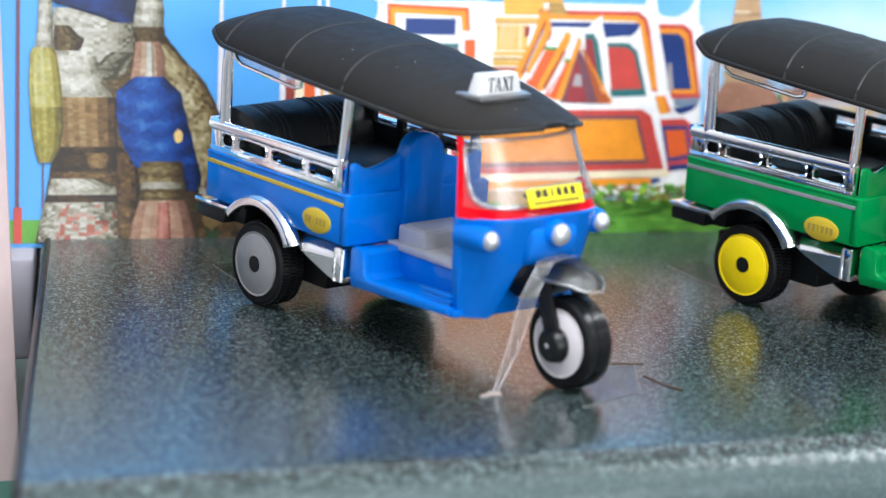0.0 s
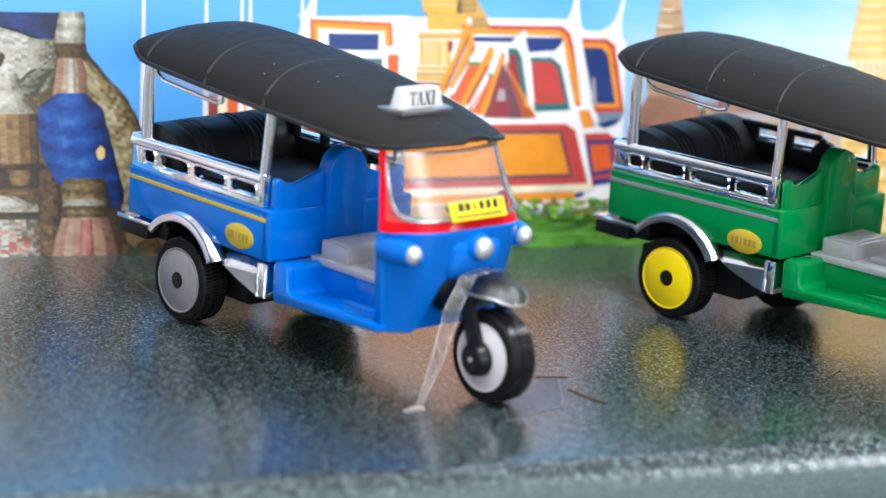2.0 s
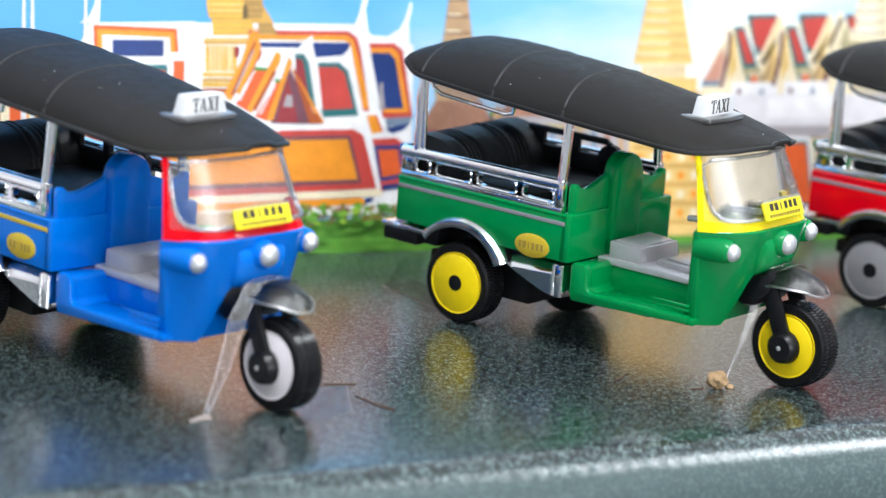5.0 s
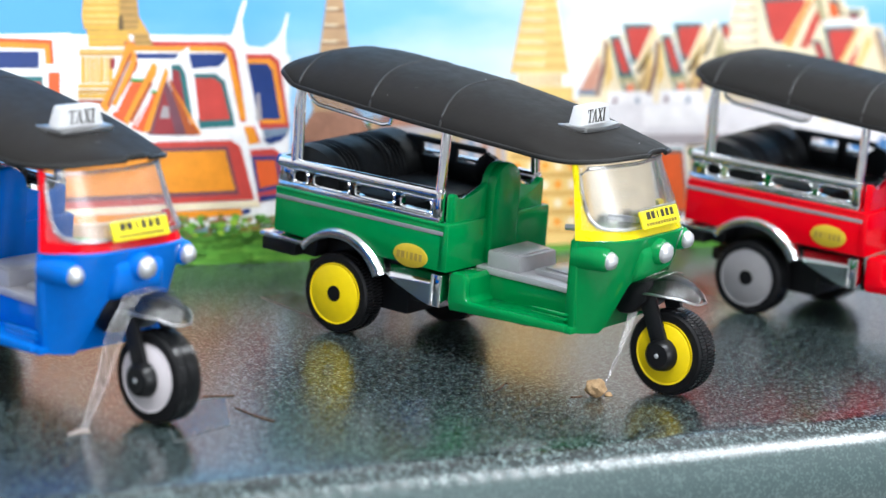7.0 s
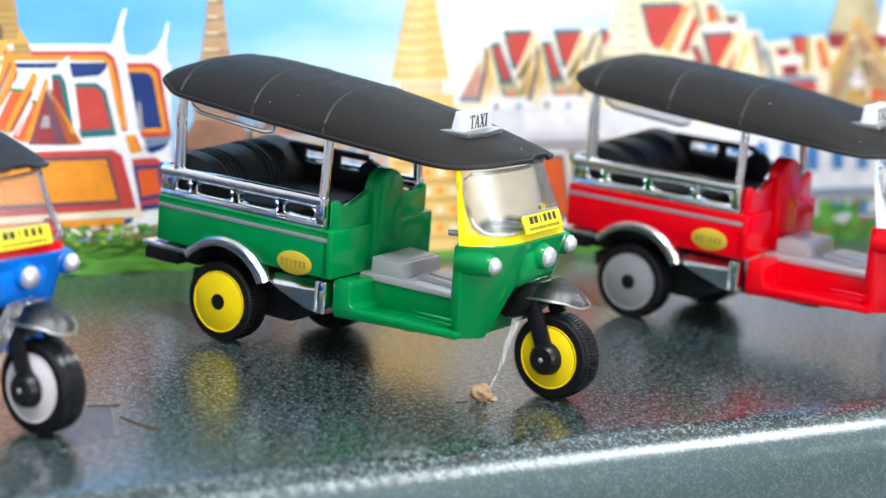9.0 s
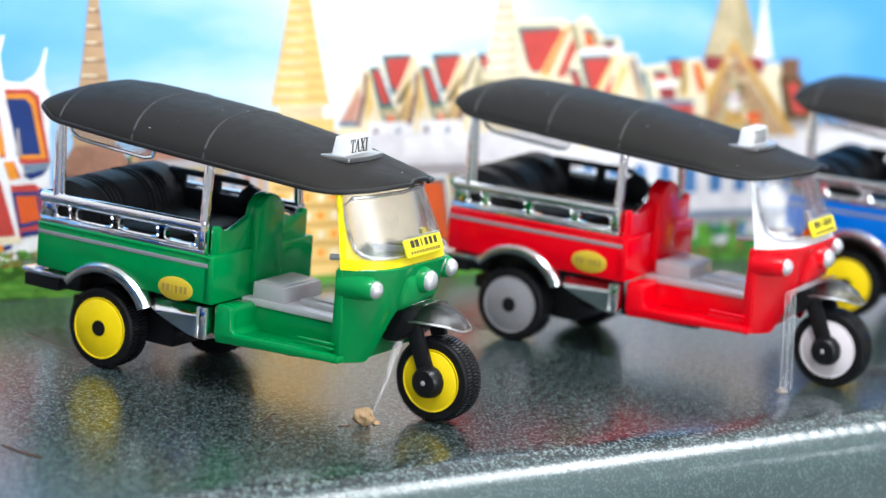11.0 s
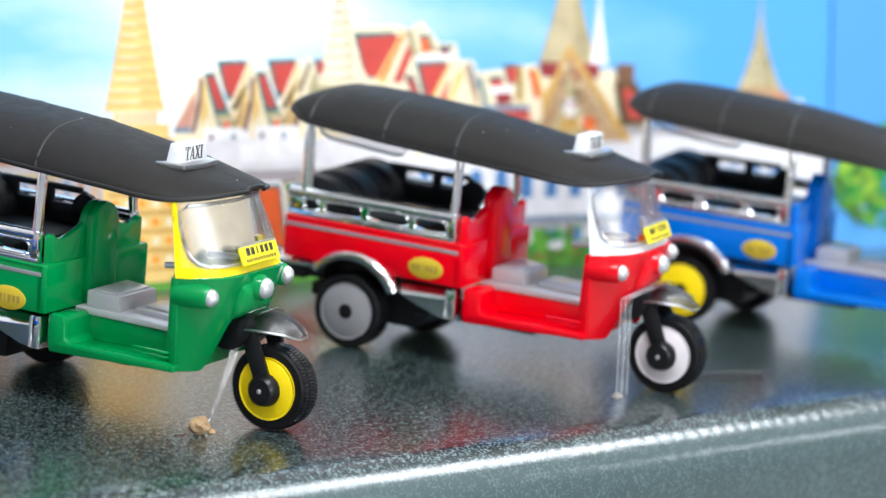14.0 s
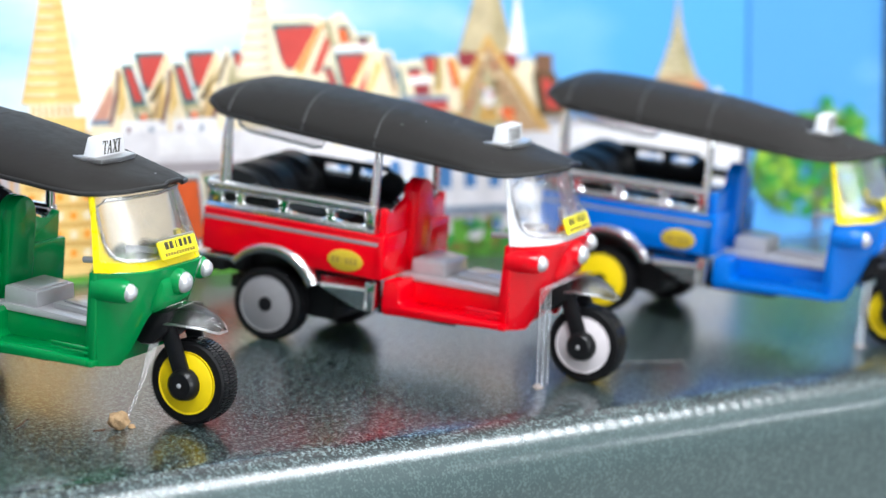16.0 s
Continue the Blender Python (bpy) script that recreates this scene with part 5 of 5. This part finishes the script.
    part("bench_cushion", box(-5.5, 18, -15.5, 15.5, 28, 33.2, 1.6), SEAT, root, "black bench cushion")
    rest = bmesh.new()
    for x0, x1 in ((-8, -3.0), (4.5, 7.0), (14.6, 16.0)):
        rest = box(x0, x1, 14.6, 16.0, 34, 40.8, 0.4, rest)
    rest = box(-8, 16, 14.6, 16.0, 33, 37.4, 0.4, box(-8, 15, 14.6, 16.0, 40.0, 41.6, 0.6, rest))
    rest = lathe([(0.1, 0), (3.4, 0), (3.4, 1.4), (0.1, 1.4)], (16.0, 14.6, 36.9), seg=24, bm=rest)
    part("side_rest", rest, SEAT, root, "black slotted side rest")

    # bulkhead behind the driver
    half = [(17.6, 20.3), (17.6, 36.8), (17.1, 37.4), (16.0, 37.4), (15.2, 36.5), (13.0, 36.1), (10.4, 36.5), (7.4, 37.5), (5.2, 38.4)]
    top = [(5.0 * math.cos(radians(a)), 38.4 + 4.7 * math.sin(radians(a))) for a in range(20, 161, 14)]
    part("bulkhead", prism([(-y, z) for y, z in half] + [(-y, z) for y, z in top] + half[::-1], "x", 28.3, 30.0, 0.35), P, root)
    part("bulkhead_skirt", prism([(-19.4, 20.3), (-19.4, 30.5), (-19.0, 31.1), (19.0, 31.1), (19.4, 30.5), (19.4, 20.3)], "x", 28.2, 30.9, 0.4), P, root)
    col = [(-5.2, 20.4), (-5.2, 38.2)] + [(-y, z) for y, z in top] + [(5.2, 38.2), (5.2, 20.4)]
    part("driver_backrest", prism(col, "x", 29.4, 32.4, 0.9), P, root)

    # driver's seat and floor
    seat = prism([(31.0, 19.2), (31.0, 20.7), (42.6, 20.9), (60.5, 20.3), (60.5, 19.2)], "y", -8.2, 8.2, 0.3)
    seat = prism([(33.3, 20.6), (33.3, 24.5), (41.7, 24.2), (42.1, 20.8)], "y", -7.4, 7.2, 0.4, seat)
    seat = prism([(34.4, 24.2), (34.4, 24.9), (40.8, 24.6), (41.0, 24.1)], "y", -6.4, 6.2, 0.25, seat)
    seat = prism([(44.0, 20.6), (44.0, 22.0), (60.0, 21.4), (60.0, 20.2)], "y", -4.4, 6.4, 0.3, seat)
    seat = prism([(45.6, 21.7), (45.6, 22.5), (55.0, 22.0), (55.6, 21.4)], "y", -2.6, 5.2, 0.25, seat)
    part("driver_seat", seat, GREYPL, root, "pale grey moulded driver's seat")
    part("tunnel", prism([(30.6, 12.2), (30.6, 19.3), (62.6, 19.3), (62.6, 12.2)], "y", -7.8, 7.8, 0.4), P, root)
    for s in (-1, 1):
        step = prism([(30.8, 12.4), (30.8, 14.0), (62.6, 14.4), (62.6, 12.9)], "y", s * 7.4, s * 16.6, 0.3)
        step = prism([(30.8, 13.8), (31.4, 11.9), (61.6, 13.3), (61.6, 15.0), (36.4, 14.6), (35.4, 15.4), (35.2, 19.2), (34.4, 20.4), (31.6, 20.6), (30.8, 19.8)], "y", s * 15.8, s * 17.9, 0.45, step)
        step = prism([(30.8, 13.8), (36.2, 13.8), (35.0, 15.2), (34.8, 19.4), (34.0, 20.2), (30.8, 20.2)], "y", s * 7.6, s * 16.4, 0.3, step)
        for z in (15.6, 16.6):
            step = box(52, 61, s * 15.6, s * 16.6, z, z + 0.55, 0.2, step)
        part("foot_step", step, P, root)

    # front cowl, open above the wheel
    def cowl(u, v):
        s = 2 * u - 1
        r = abs(s)
        low = 12.7 + 11.6 * (0.5 + 0.5 * math.cos(math.pi * min(1.0, max(0.0, (r - 0.30) / 0.34)))) + 0.8 * max(0.0, (r - 0.9) / 0.1) ** 2
        z = low + (34.0 - low) * v
        h = (z - 12.6) / 21.4
        y = 17.7 * math.copysign(r ** 0.92, s) * (1.0 - 0.13 * (1 - h))
        x = 60.4 + 1.4 * h + (6.6 + 4.2 * h) * (1 - r ** 4.4) - 0.9 * (1 - h) ** 3 * (1 - r ** 6)
        return (x, y + 0.1, z + 0.6 * (1 - s * s) * v ** 6)

    b = sheet(cowl, 60, 20, 1.3)
    part("cowl", bevelled(b, 0.25, 1, 60), P, root, "rounded painted front cowl")
    for s in (-1, 1):
        b = prism([(59.6, 13.6), (61.0, 33.6), (62.8, 33.8), (62.4, 12.8), (60.4, 12.8)], "y", s * 17.6, s * 15.9, 0.4)
        for v in b.verts:
            v.co.y = 0.1 + v.co.y * (1.0 - 0.13 * (34.0 - v.co.z) / 21.4)
        part("cowl_side", b, P, root)
    part("nose", prism([(62, 23.5), (62, 34), (70.5, 34.2), (73.0, 31), (72.4, 26), (70, 24.2)], "y", -6.6, 6.2, 1.4), P, root)
    for y, x, z in ((-14.6, 65.6, 30.2), (14.0, 66.8, 31.3), (-0.3, 70.2, 31.0)):
        rr = 2.8 if y == -0.3 else 2.5
        lamp = part("headlight", lathe([(0.1, -4), (rr + 0.7, -4), (rr + 0.3, 0), (rr, 3.2), (rr - 0.5, 3.9), (0.1, 3.9)], (x, y, z), "x", 28), P, root)
        part("lens", lathe([(0.1, 2.0), (rr - 0.5, 2.0), (rr - 0.55, 4.2), (rr - 1.0, 5.0), (rr - 1.9, 5.5), (0.1, 5.7)], (x, y, z), "x", 28), SILVER, lamp, "silver headlight lens")

    # windscreen
    def screen(u, v, out=0.0):
        s = 2 * u - 1
        y = 0.1 - 0.6 * v + (17.7 - 2.9 * v) * s
        x = 62.3 - 3.6 * v + (9.6 - 3.6 * v + out) * (1 - abs(s) ** 4.6)
        return (x, y, 33.7 + 1.0 * (1 - abs(s) ** 2) * (1 - v) + 15.8 * v)

    def hole(u, v):
        left = 0.012 + 0.036 * (1 - v) ** 1.5
        return left < u < (0.985 if v < 0.3 else 1.1) and 0.15 + 0.11 * max(0.0, (left + 0.05 - u) / 0.05) ** 2.5 < v
    part("windscreen_frame", sheet(screen, 120, 60, 1.2, hole), T, root, trim + " windscreen surround")
    for s in (-1,):
        part("frame_wing", prism([(58.5, 49.4), (59.6, 49.4), (63.2, 33.6), (62.0, 33.6)], "y", s * 15.9, s * 14.7, 0.25), T, root)
    pane = part("windscreen_pane", sheet(lambda u, v: screen(0.015 + 0.97 * u, 0.14 + 0.85 * v, 1.2), 30, 14, 0), PANE, root, "clear plastic windscreen pane")
    pane.visible_shadow = False
    rim = [(0.020, 0.7), (0.025, 0.52), (0.033, 0.36), (0.043, 0.26), (0.062, 0.195), (0.095, 0.165), (0.18, 0.16), (0.3, 0.165), (0.5, 0.165), (0.7, 0.165), (0.88, 0.175), (0.94, 0.22), (0.96, 0.34), (0.968, 0.6), (0.966, 0.86), (0.94, 0.95), (0.88, 0.97), (0.5, 0.975), (0.14, 0.97), (0.05, 0.94), (0.018, 0.85), (0.020, 0.7)]
    part("pane_rim", tube([screen(u, v, 1.2) for u, v in rim], 0.45, 8), RIM_CLEAR, root, "moulded clear rim of the windscreen")
    edge = part("pane_edge", sheet(lambda u, v: screen(0.925 + 0.075 * u, 0.13 + 0.86 * v, 1.5), 10, 14, 0), CLEAR_RIM, root, "thick clear end of the windscreen pane")
    edge.visible_shadow = False
    plate_m = Matrix.Translation((0.0722, -0.0008, 0.0385)) @ Matrix.Rotation(radians(-24), 4, "Y")
    plate = part("number_plate", box(-0.35, 0.35, -7.3, 7.3, -1.95, 1.95, 0.15), PLATE, root, "yellow front plate with dark marks")
    plate.matrix_local = plate_m
    for i, w in enumerate((1.5, 1.4, 0.5, 1.2, 1.2, 1.2)):
        y = -4.6 + 1.85 * i
        part("plate_mark", box(0.33, 0.40, y - w / 2, y + w / 2, -0.05, 1.6, 0), INK, plate, smooth=False)
    for i in range(11):
        part("plate_mark", box(0.33, 0.38, -5.6 + 1.1 * i - 0.42, -5.6 + 1.1 * i + 0.42, -1.45, -0.75, 0), INKSOFT, plate, smooth=False)
    part("plate_clip", tube([(70.8, -7.0, 40.1), (71.0, 0, 40.5), (70.8, 7.2, 40.3)], 0.3, 8), CLEAR_RIM, root)
    for s in (-1, 1):
        part("handlebar", tube([(61.5, s * 8.0, 34.6), (57.5, s * 8.3, 34.2), (53.9, s * 8.5, 33.8)], 0.7, 10), SILVER, root, "silver handlebar grip")

    # roof
    roof = part("roof", sheet(roof_point, 90, 40, 0.9), ROOF, root, "matt charcoal soft-top roof with welted seams")
    for x in (-13.4, 6.8, 25.9):
        u = lerp(x, ROOF_X, ROOF_U)
        part("seam", tube([(Vector(roof_point(u - 0.012 * math.sin(math.pi * k / 30), k / 30)) + Vector((0, 0, -0.16))) for k in range(31)], 0.34, 8), WELT, roof)
    for s in (0.0, 1.0):
        part("roof_hem", tube([roof_point(k / 60, s) for k in range(61)], 0.55, 8), HEM, roof)
    for k0 in (0.0, 1.0):
        part("end_hem", tube([roof_point(k0, k / 24) for k in range(25)], 0.55, 8), HEM, roof)

    # dust on the roof
    specks, rnd = bmesh.new(), random.Random(len(label))
    for i in range(5):
        x, y, z = roof_point(rnd.uniform(0.25, 0.9), rnd.uniform(0.08, 0.6))
        b = bmesh.new()
        bmesh.ops.create_icosphere(b, subdivisions=1, radius=rnd.uniform(0.06, 0.13), matrix=Matrix.Translation((x, y, z + 0.03)))
        specks = join(specks, b)
    tagged(part("dust", specks, WHITEPL, roof, "few white specks of dust"), kind="stuff")

    # taxi sign
    sign = part("taxi_sign", prism([(-5.6, 59.6), (3.6, 59.6), (5.0, 55.4), (-7.0, 55.4)], "x", 51.0, 54.2, 0.35), WHITEPL, root, "white roof sign lettered TAXI")
    part("sign_base", prism([(47.5, -7.6), (50.0, -9.0), (56.4, -7.8), (57.2, -1), (56.4, 5.6), (50.0, 7.0), (47.5, 5.6)], "z", 54.6, 55.7, 0.3), CLEAR_RIM, sign, "glossy clear base of the sign")
    part("lettering", serif_taxi(54.18, -1.0, 56.1, 2.9), INK, sign, "black serif lettering")

    # front fork, wheel and mudguard
    for s in (-1, 1):
        fork = prism([(69.4, 22.5), (73.6, 22.8), (78.6, 11.4), (78.8, 8.4), (77.0, 7.4), (75.2, 8.2), (74.4, 11.0)], "y", 2.2 + s * 5.2, 2.2 + s * 4.0, 0.4)
        part("fork_arm", fork, BLACK, root, "black fork arm")
        part("hub_cap", lathe([(0.1, 0), (2.6, 0), (3.3, -s * 0.6), (3.7, -s * 2.4), (0.1, -s * 2.4)], (77, 1.9 + s * 6.3, 9.4), seg=28), BLACK, root, "black round hub cap")
        part("bolt", lathe([(0.1, s * 0.2), (0.55, 0), (0.55, -s * 0.3), (0.1, -s * 0.3)], (76.9, 1.9 + s * 6.4, 9.4), seg=12), SILVER, root)
    part("fork_yoke", prism([(63, 18.0), (63, 23.0), (73, 25.0), (73, 20.5), (69.5, 17.0), (66.5, 16.6)], "y", -4.2, 7.6, 1.0), BLACK, root)

    def guard_front(u, v):
        x = 68.4 + 17.6 * u
        zc = smooth_curve(x, (68.4, 71, 75, 79, 83, 86), (21.6, 24.0, 25.6, 25.6, 24.4, 22.4))
        w = smooth_curve(x, (68.4, 72, 76, 80, 84, 86), (4.0, 5.6, 6.2, 5.9, 3.8, 1.6))
        s = 2 * v - 1
        return (67.0 + 16.2 * u, 2.0 + w * s, zc - 3.4 * abs(s) ** 2.4 * (0.35 + 0.65 * math.sin(math.pi * min(1, u * 0.9 + 0.1))))
    part("front_mudguard", sheet(guard_front, 26, 16, 0.5), SMOKE, root, "smoky clear plastic front mudguard")
    part("mudguard_rim", tube([guard_front(k / 20, 0) for k in range(21)] + [guard_front(1 - k / 20, 1) for k in range(21)], 0.28, 6), CLEAR_RIM, root)
    for x, y, w, s in ((0.4, -15.6, 6.4, -1), (0.4 + skew, 14.1, 9.4, 1)):
        wheel(root, x, y, 9.4, 9.4, w, DISC[rear_disc], s, True)
    fw = wheel(root, 77, 1.9, 9.5, 9.5, 6.2, DISC[front_disc], -1, False)
    part("disc", lathe([(0.1, 0), (6.0, 0), (6.9, -0.2), (6.9, -1.2), (0.1, -1.2)], (77, 5.45, 9.5), seg=40), DISC[front_disc], fw)
    return root


def at_spot(x, y, heading):
    return pose(x, y, 0.0, 0, 0, heading)


tuk_tuk("blue toy tuk-tuk with red windscreen surround and gold stripe", "blue", "red", "grey", "white", True, at_spot(0.0, 0.0, -70.20))
tuk_tuk("green toy tuk-tuk with yellow surround and yellow wheels on the counter", "green", "yellow", "yellow", "yellow", False, at_spot(0.1104, -0.0120, -66.04), 22.4)
tuk_tuk("red toy tuk-tuk with white surround and grey wheels on the counter", "red", "white", "grey", "white", False, at_spot(0.2189, -0.0194, -64.40), skew=5.9)
tuk_tuk("blue toy tuk-tuk with yellow surround and yellow wheels on the counter", "blue", "yellow", "yellow", "yellow", False, at_spot(0.3247, -0.0260, -62.25))


# ---------------------------------------------------------------- straps, tack and marks on the counter
SPOTS = {"a": at_spot(0.0, 0.0, -70.20), "b": at_spot(0.1104, -0.0120, -66.04), "c": at_spot(0.2189, -0.0194, -64.40), "d": at_spot(0.3247, -0.0260, -62.25)}
SCRAP = mat("torn_tape_scrap", (0.40, 0.34, 0.31), 0.5, 0, 0.25, 300)
TACKWOOD = mat("beige_putty", (0.42, 0.27, 0.14), 0.7, 0, 0.25, 300, 0.6, 700)
SCRATCH = mat("dark_scratch", (0.10, 0.06, 0.04), 0.8, 0, 0.3)
FILM = clear("old_tape_film", (0.93, 0.95, 0.97, 1), 0.16, 0.12, 0.02)
FILM_DULL = clear("faded_tape_film", (0.95, 0.93, 0.92, 1), 0.06, 0.3, 0.01)
FILM_LIP = mat("lifted_tape_edge", (0.34, 0.27, 0.25), 0.35, 0, 0.3, 300)
FILM_EDGE = mat("old_tape_edge", (0.16, 0.16, 0.16), 0.4, 0, 0.2, 300)


def on_toy(spot, x, y, z):
    return SPOTS[spot] @ Vector((x / 1000, y / 1000, z / 1000)) * 1000


def ribbon(path, widths, aside):
    """A clear band along a path, widened along the direction aside."""
    b = bmesh.new()
    d = Vector(aside).normalized()
    pts = [Vector(p) for p in path]
    fine = []
    for k in range(len(pts) - 1):
        for i in range(6):
            t = i / 6
            fine.append((pts[k].lerp(pts[k + 1], t), widths[k] + (widths[k + 1] - widths[k]) * t))
    fine.append((pts[-1], widths[-1]))
    cols = [[b.verts.new(p + d * w * s) for s in (-0.5, -0.17, 0.17, 0.5)] for p, w in fine]
    for p, q in zip(cols, cols[1:]):
        for k in range(3):
            b.faces.new((p[k], p[k + 1], q[k + 1], q[k]))
    return b, [p - d * w * 0.5 for p, w in fine], [p + d * w * 0.5 for p, w in fine]


def strap(spot, leg, widths, label, lines=(0.0, 1.0), edge=STRAP_GLINT):
    """A clear strap looped over the front mudguard and led down to the counter, with thin edge rods, pale on most legs
    in place of glints.
    """
    root = thing("tie_strap", label, "strap", Matrix.Identity(4), "clear straps over the mudguards")
    loop = [on_toy(spot, x, y, z) for x, y, z in ((73.0, -2.6, 25.6), (74.5, 2.0, 26.6), (74.0, 6.0, 25.6), (72.5, 8.4, 21.0))]
    b, e0, e1 = ribbon(loop, [widths[0]] * 4, SPOTS[spot].to_3x3() @ Vector((1, 0.15, 0.1)))
    part("loop", b, TAPE, root)
    for e in (e0, e1):
        part("loop_edge", tube(e, 0.08, 6), STRAP_EDGE, root)
    path = [on_toy(spot, 73.0, -2.6, 25.6)] + [Vector(p) for p in leg]
    b, e0, e1 = ribbon(path, widths, (0.85, -0.45, 0.1))
    part("leg", b, TAPE, root)
    for k in lines:
        part("leg_edge", tube([p.lerp(q, k) for p, q in zip(e0, e1)], 0.07, 6), edge, root)
    return root


strap("a", ((18.5, -71.2, 19.0), (14.9, -73.5, 9.0), (11.0, -74.9, 0.2)), (2.8, 3.2, 2.2, 0.7), "clear plastic strap twisted over the mudguard")
strap("b", ((137.0, -75.8, 19.0), (132.5, -77.2, 8.0), (128.4, -78.4, 0.4)), (2.6, 2.2, 0.8, 0.3), "thin clear strap drawn out to a thread", (0.0, 0.5), TAPE)
strap("c", ((239.0, -87.5, 23.6), (239.4, -88.0, 12.0), (239.9, -88.3, 0.2)), (2.4, 2.4, 2.5, 2.6), "clear plastic strap standing straight beside the wheel", (0.0, 0.5, 1.0))
strap("d", ((354.6, -88.6, 20.0), (353.2, -89.6, 9.0), (352.0, -90.3, 0.2)), (2.4, 2.4, 2.0, 1.6), "clear plastic strap led down to the counter")


def scrap(x, y, label, seed, length=6.0):
    """Torn bits of tape stuck down at a strap's foot."""
    rnd = random.Random(seed)
    root = thing("tape_scrap", label, "tape scrap", pose(x / 1000, y / 1000, 0.0), "tape scraps on the counter")
    for i in range(5):
        a, l, w = rnd.uniform(0, 6.28), rnd.uniform(0.3, 0.6) * length, rnd.uniform(0.5, 1.0)
        b = box(-l / 2, l / 2, -w / 2, w / 2, 0.0, rnd.uniform(0.25, 0.8), 0.1)
        bmesh.ops.rotate(b, cent=(0, 0, 0), matrix=Matrix.Rotation(rnd.uniform(-0.5, 0.5) + 0.2, 3, "Z"), verts=b.verts)
        bmesh.ops.translate(b, vec=(rnd.uniform(-0.3, 0.3) * length, rnd.uniform(-0.8, 0.8), 0), verts=b.verts)
        part("shred", b, SCRAP, root)
    return root


scrap(10.0, -74.8, "pale torn tape shreds at the foot of a strap", 3, 5.0)
scrap(238.9, -88.7, "small pale tape shreds at the foot of a strap", 7, 4.5)
scrap(351.8, -90.6, "pale torn tape shreds at the foot of a strap", 9, 5.5)


def tack():
    root = thing("putty_lump", "small beige putty lump holding down the thread", "putty", pose(0.1262, -0.0793, 0.0))
    b = bmesh.new()
    bmesh.ops.create_icosphere(b, subdivisions=3, radius=2.2)
    rnd = random.Random(5)
    for v in b.verts:
        n = noise.noise(v.co * 0.9) * 0.9 + rnd.uniform(-0.12, 0.12)
        v.co *= 1 + 0.38 * n
        v.co.z = max(v.co.z * 0.85 + 1.9, 0.0)
    part("lump", b, TACKWOOD, root)
    part("crumb", lathe([(0.1, 0), (0.9, 0.1), (0.6, 0.7), (0.1, 0.9)], (3.0, -0.5, 0), "z", 9), TACKWOOD, root)
    return root


tack()


def mark(x0, y0, x1, y1, w, label):
    """A short torn scratch in the laminate."""
    rnd = random.Random(int(x0 * 10))
    n = 9
    left, right = [], []
    for i in range(n + 1):
        t = i / n
        h = w * (0.35 + 0.65 * math.sin(math.pi * t)) * rnd.uniform(0.5, 1.1)
        x, y = x0 + (x1 - x0) * t + rnd.uniform(-0.2, 0.2), y0 + (y1 - y0) * t + rnd.uniform(-0.2, 0.2)
        d = Vector((y0 - y1, x1 - x0)).normalized()
        left.append((x + d.x * h, y + d.y * h)), right.append((x - d.x * h, y - d.y * h))
    ob = part("scratch", prism(left + right[::-1], "z", 0.0, 0.25, 0), SCRATCH, None, smooth=False)
    return tagged(ob, label, "scratch", "scratches in the counter top")


mark(43.9, -58.7, 50.4, -59.7, 0.5, "short dark scratch in the laminate top")
mark(47.9, -71.8, 50.4, -78.3, 0.6, "brown torn scratch in the laminate top")
mark(46.9, -67.3, 48.4, -72.3, 0.25, "thin brown scratch in the laminate top")
mark(120.1, -79.1, 123.1, -79.0, 0.5, "small dark scratch beside the putty lump")
mark(143.5, -74.0, 151.0, -80.5, 0.2, "thin dark scratch in the laminate top")
mark(106.0, -71.0, 112.0, -66.0, 0.22, "thin dark scratch in the laminate top")


def film(corners, label, sheet_mat=FILM, edge_mat=FILM_EDGE, edges=4):
    """An old strip of clear tape lying on the counter, with a paler rim."""
    root = thing("tape_film", label, "tape", Matrix.Identity(4), "old tape on the counter")
    part("film", prism(corners, "z", 0.05, 0.15, 0), sheet_mat, root, smooth=False)
    n = len(corners)
    for i in range(edges):
        (x0, y0), (x1, y1) = corners[i], corners[(i + 1) % n]
        part("film_edge", tube([(x0, y0, 0.1), (x1, y1, 0.1)], 0.1, 5), edge_mat, root)
    return root


film([(26.0, -84.8), (41.2, -77.8), (48.2, -60.3), (33.2, -62.8)], "square of old clear tape ahead of the wheel")
for spot in "abc":
    q = [on_toy(spot, x, y, 0) for x, y in ((-31, -7), (-8, -12.5), (-9, -4), (-30, 4))]
    film([(v.x, v.y) for v in q], "strip of old clear tape under the rear wheels", FILM_DULL, FILM_LIP, 1)
film([(266.0, -75.0), (293.0, -83.0), (287.0, -91.0), (262.0, -84.0)], "faint strip of old clear tape on the counter", FILM_DULL, FILM_EDGE, 2)

# ---------------------------------------------------------------- beside the counter
PINK = mat("pale_pink_laminate", (0.62, 0.47, 0.46), 0.4, 0, 0.06, 20)
LILAC = mat("lilac_grey_board", (0.42, 0.39, 0.44), 0.5, 0, 0.08, 20)
TEAL = mat("teal_board", (0.05, 0.17, 0.13), 0.5, 0, 0.12, 20)
ob = part("upright_post", box(-14, 0, -6, 6, -900, 220, 1.0), PINK, None)
ob.matrix_world = pose(-0.0636, 0.030, 0.0, 0, -4.0, 0)
tagged(ob, "pale pink laminate upright beside the counter", "post", kind="structure")
tagged(part("side_cabinet", prism([(-190, 190), (-17, 190), (-54.5, 44), (-190, 44)], "z", -26, -2, 1.0), LILAC, None), "lilac-grey board edge beyond the counter's end", "board", kind="structure")
tagged(part("lower_board", prism([(-260, 190), (-17, 190), (-93.5, -108), (-260, -108)], "z", -880, -48, 1.0), TEAL, None), "dark teal board below the counter's end", "board", kind="structure")
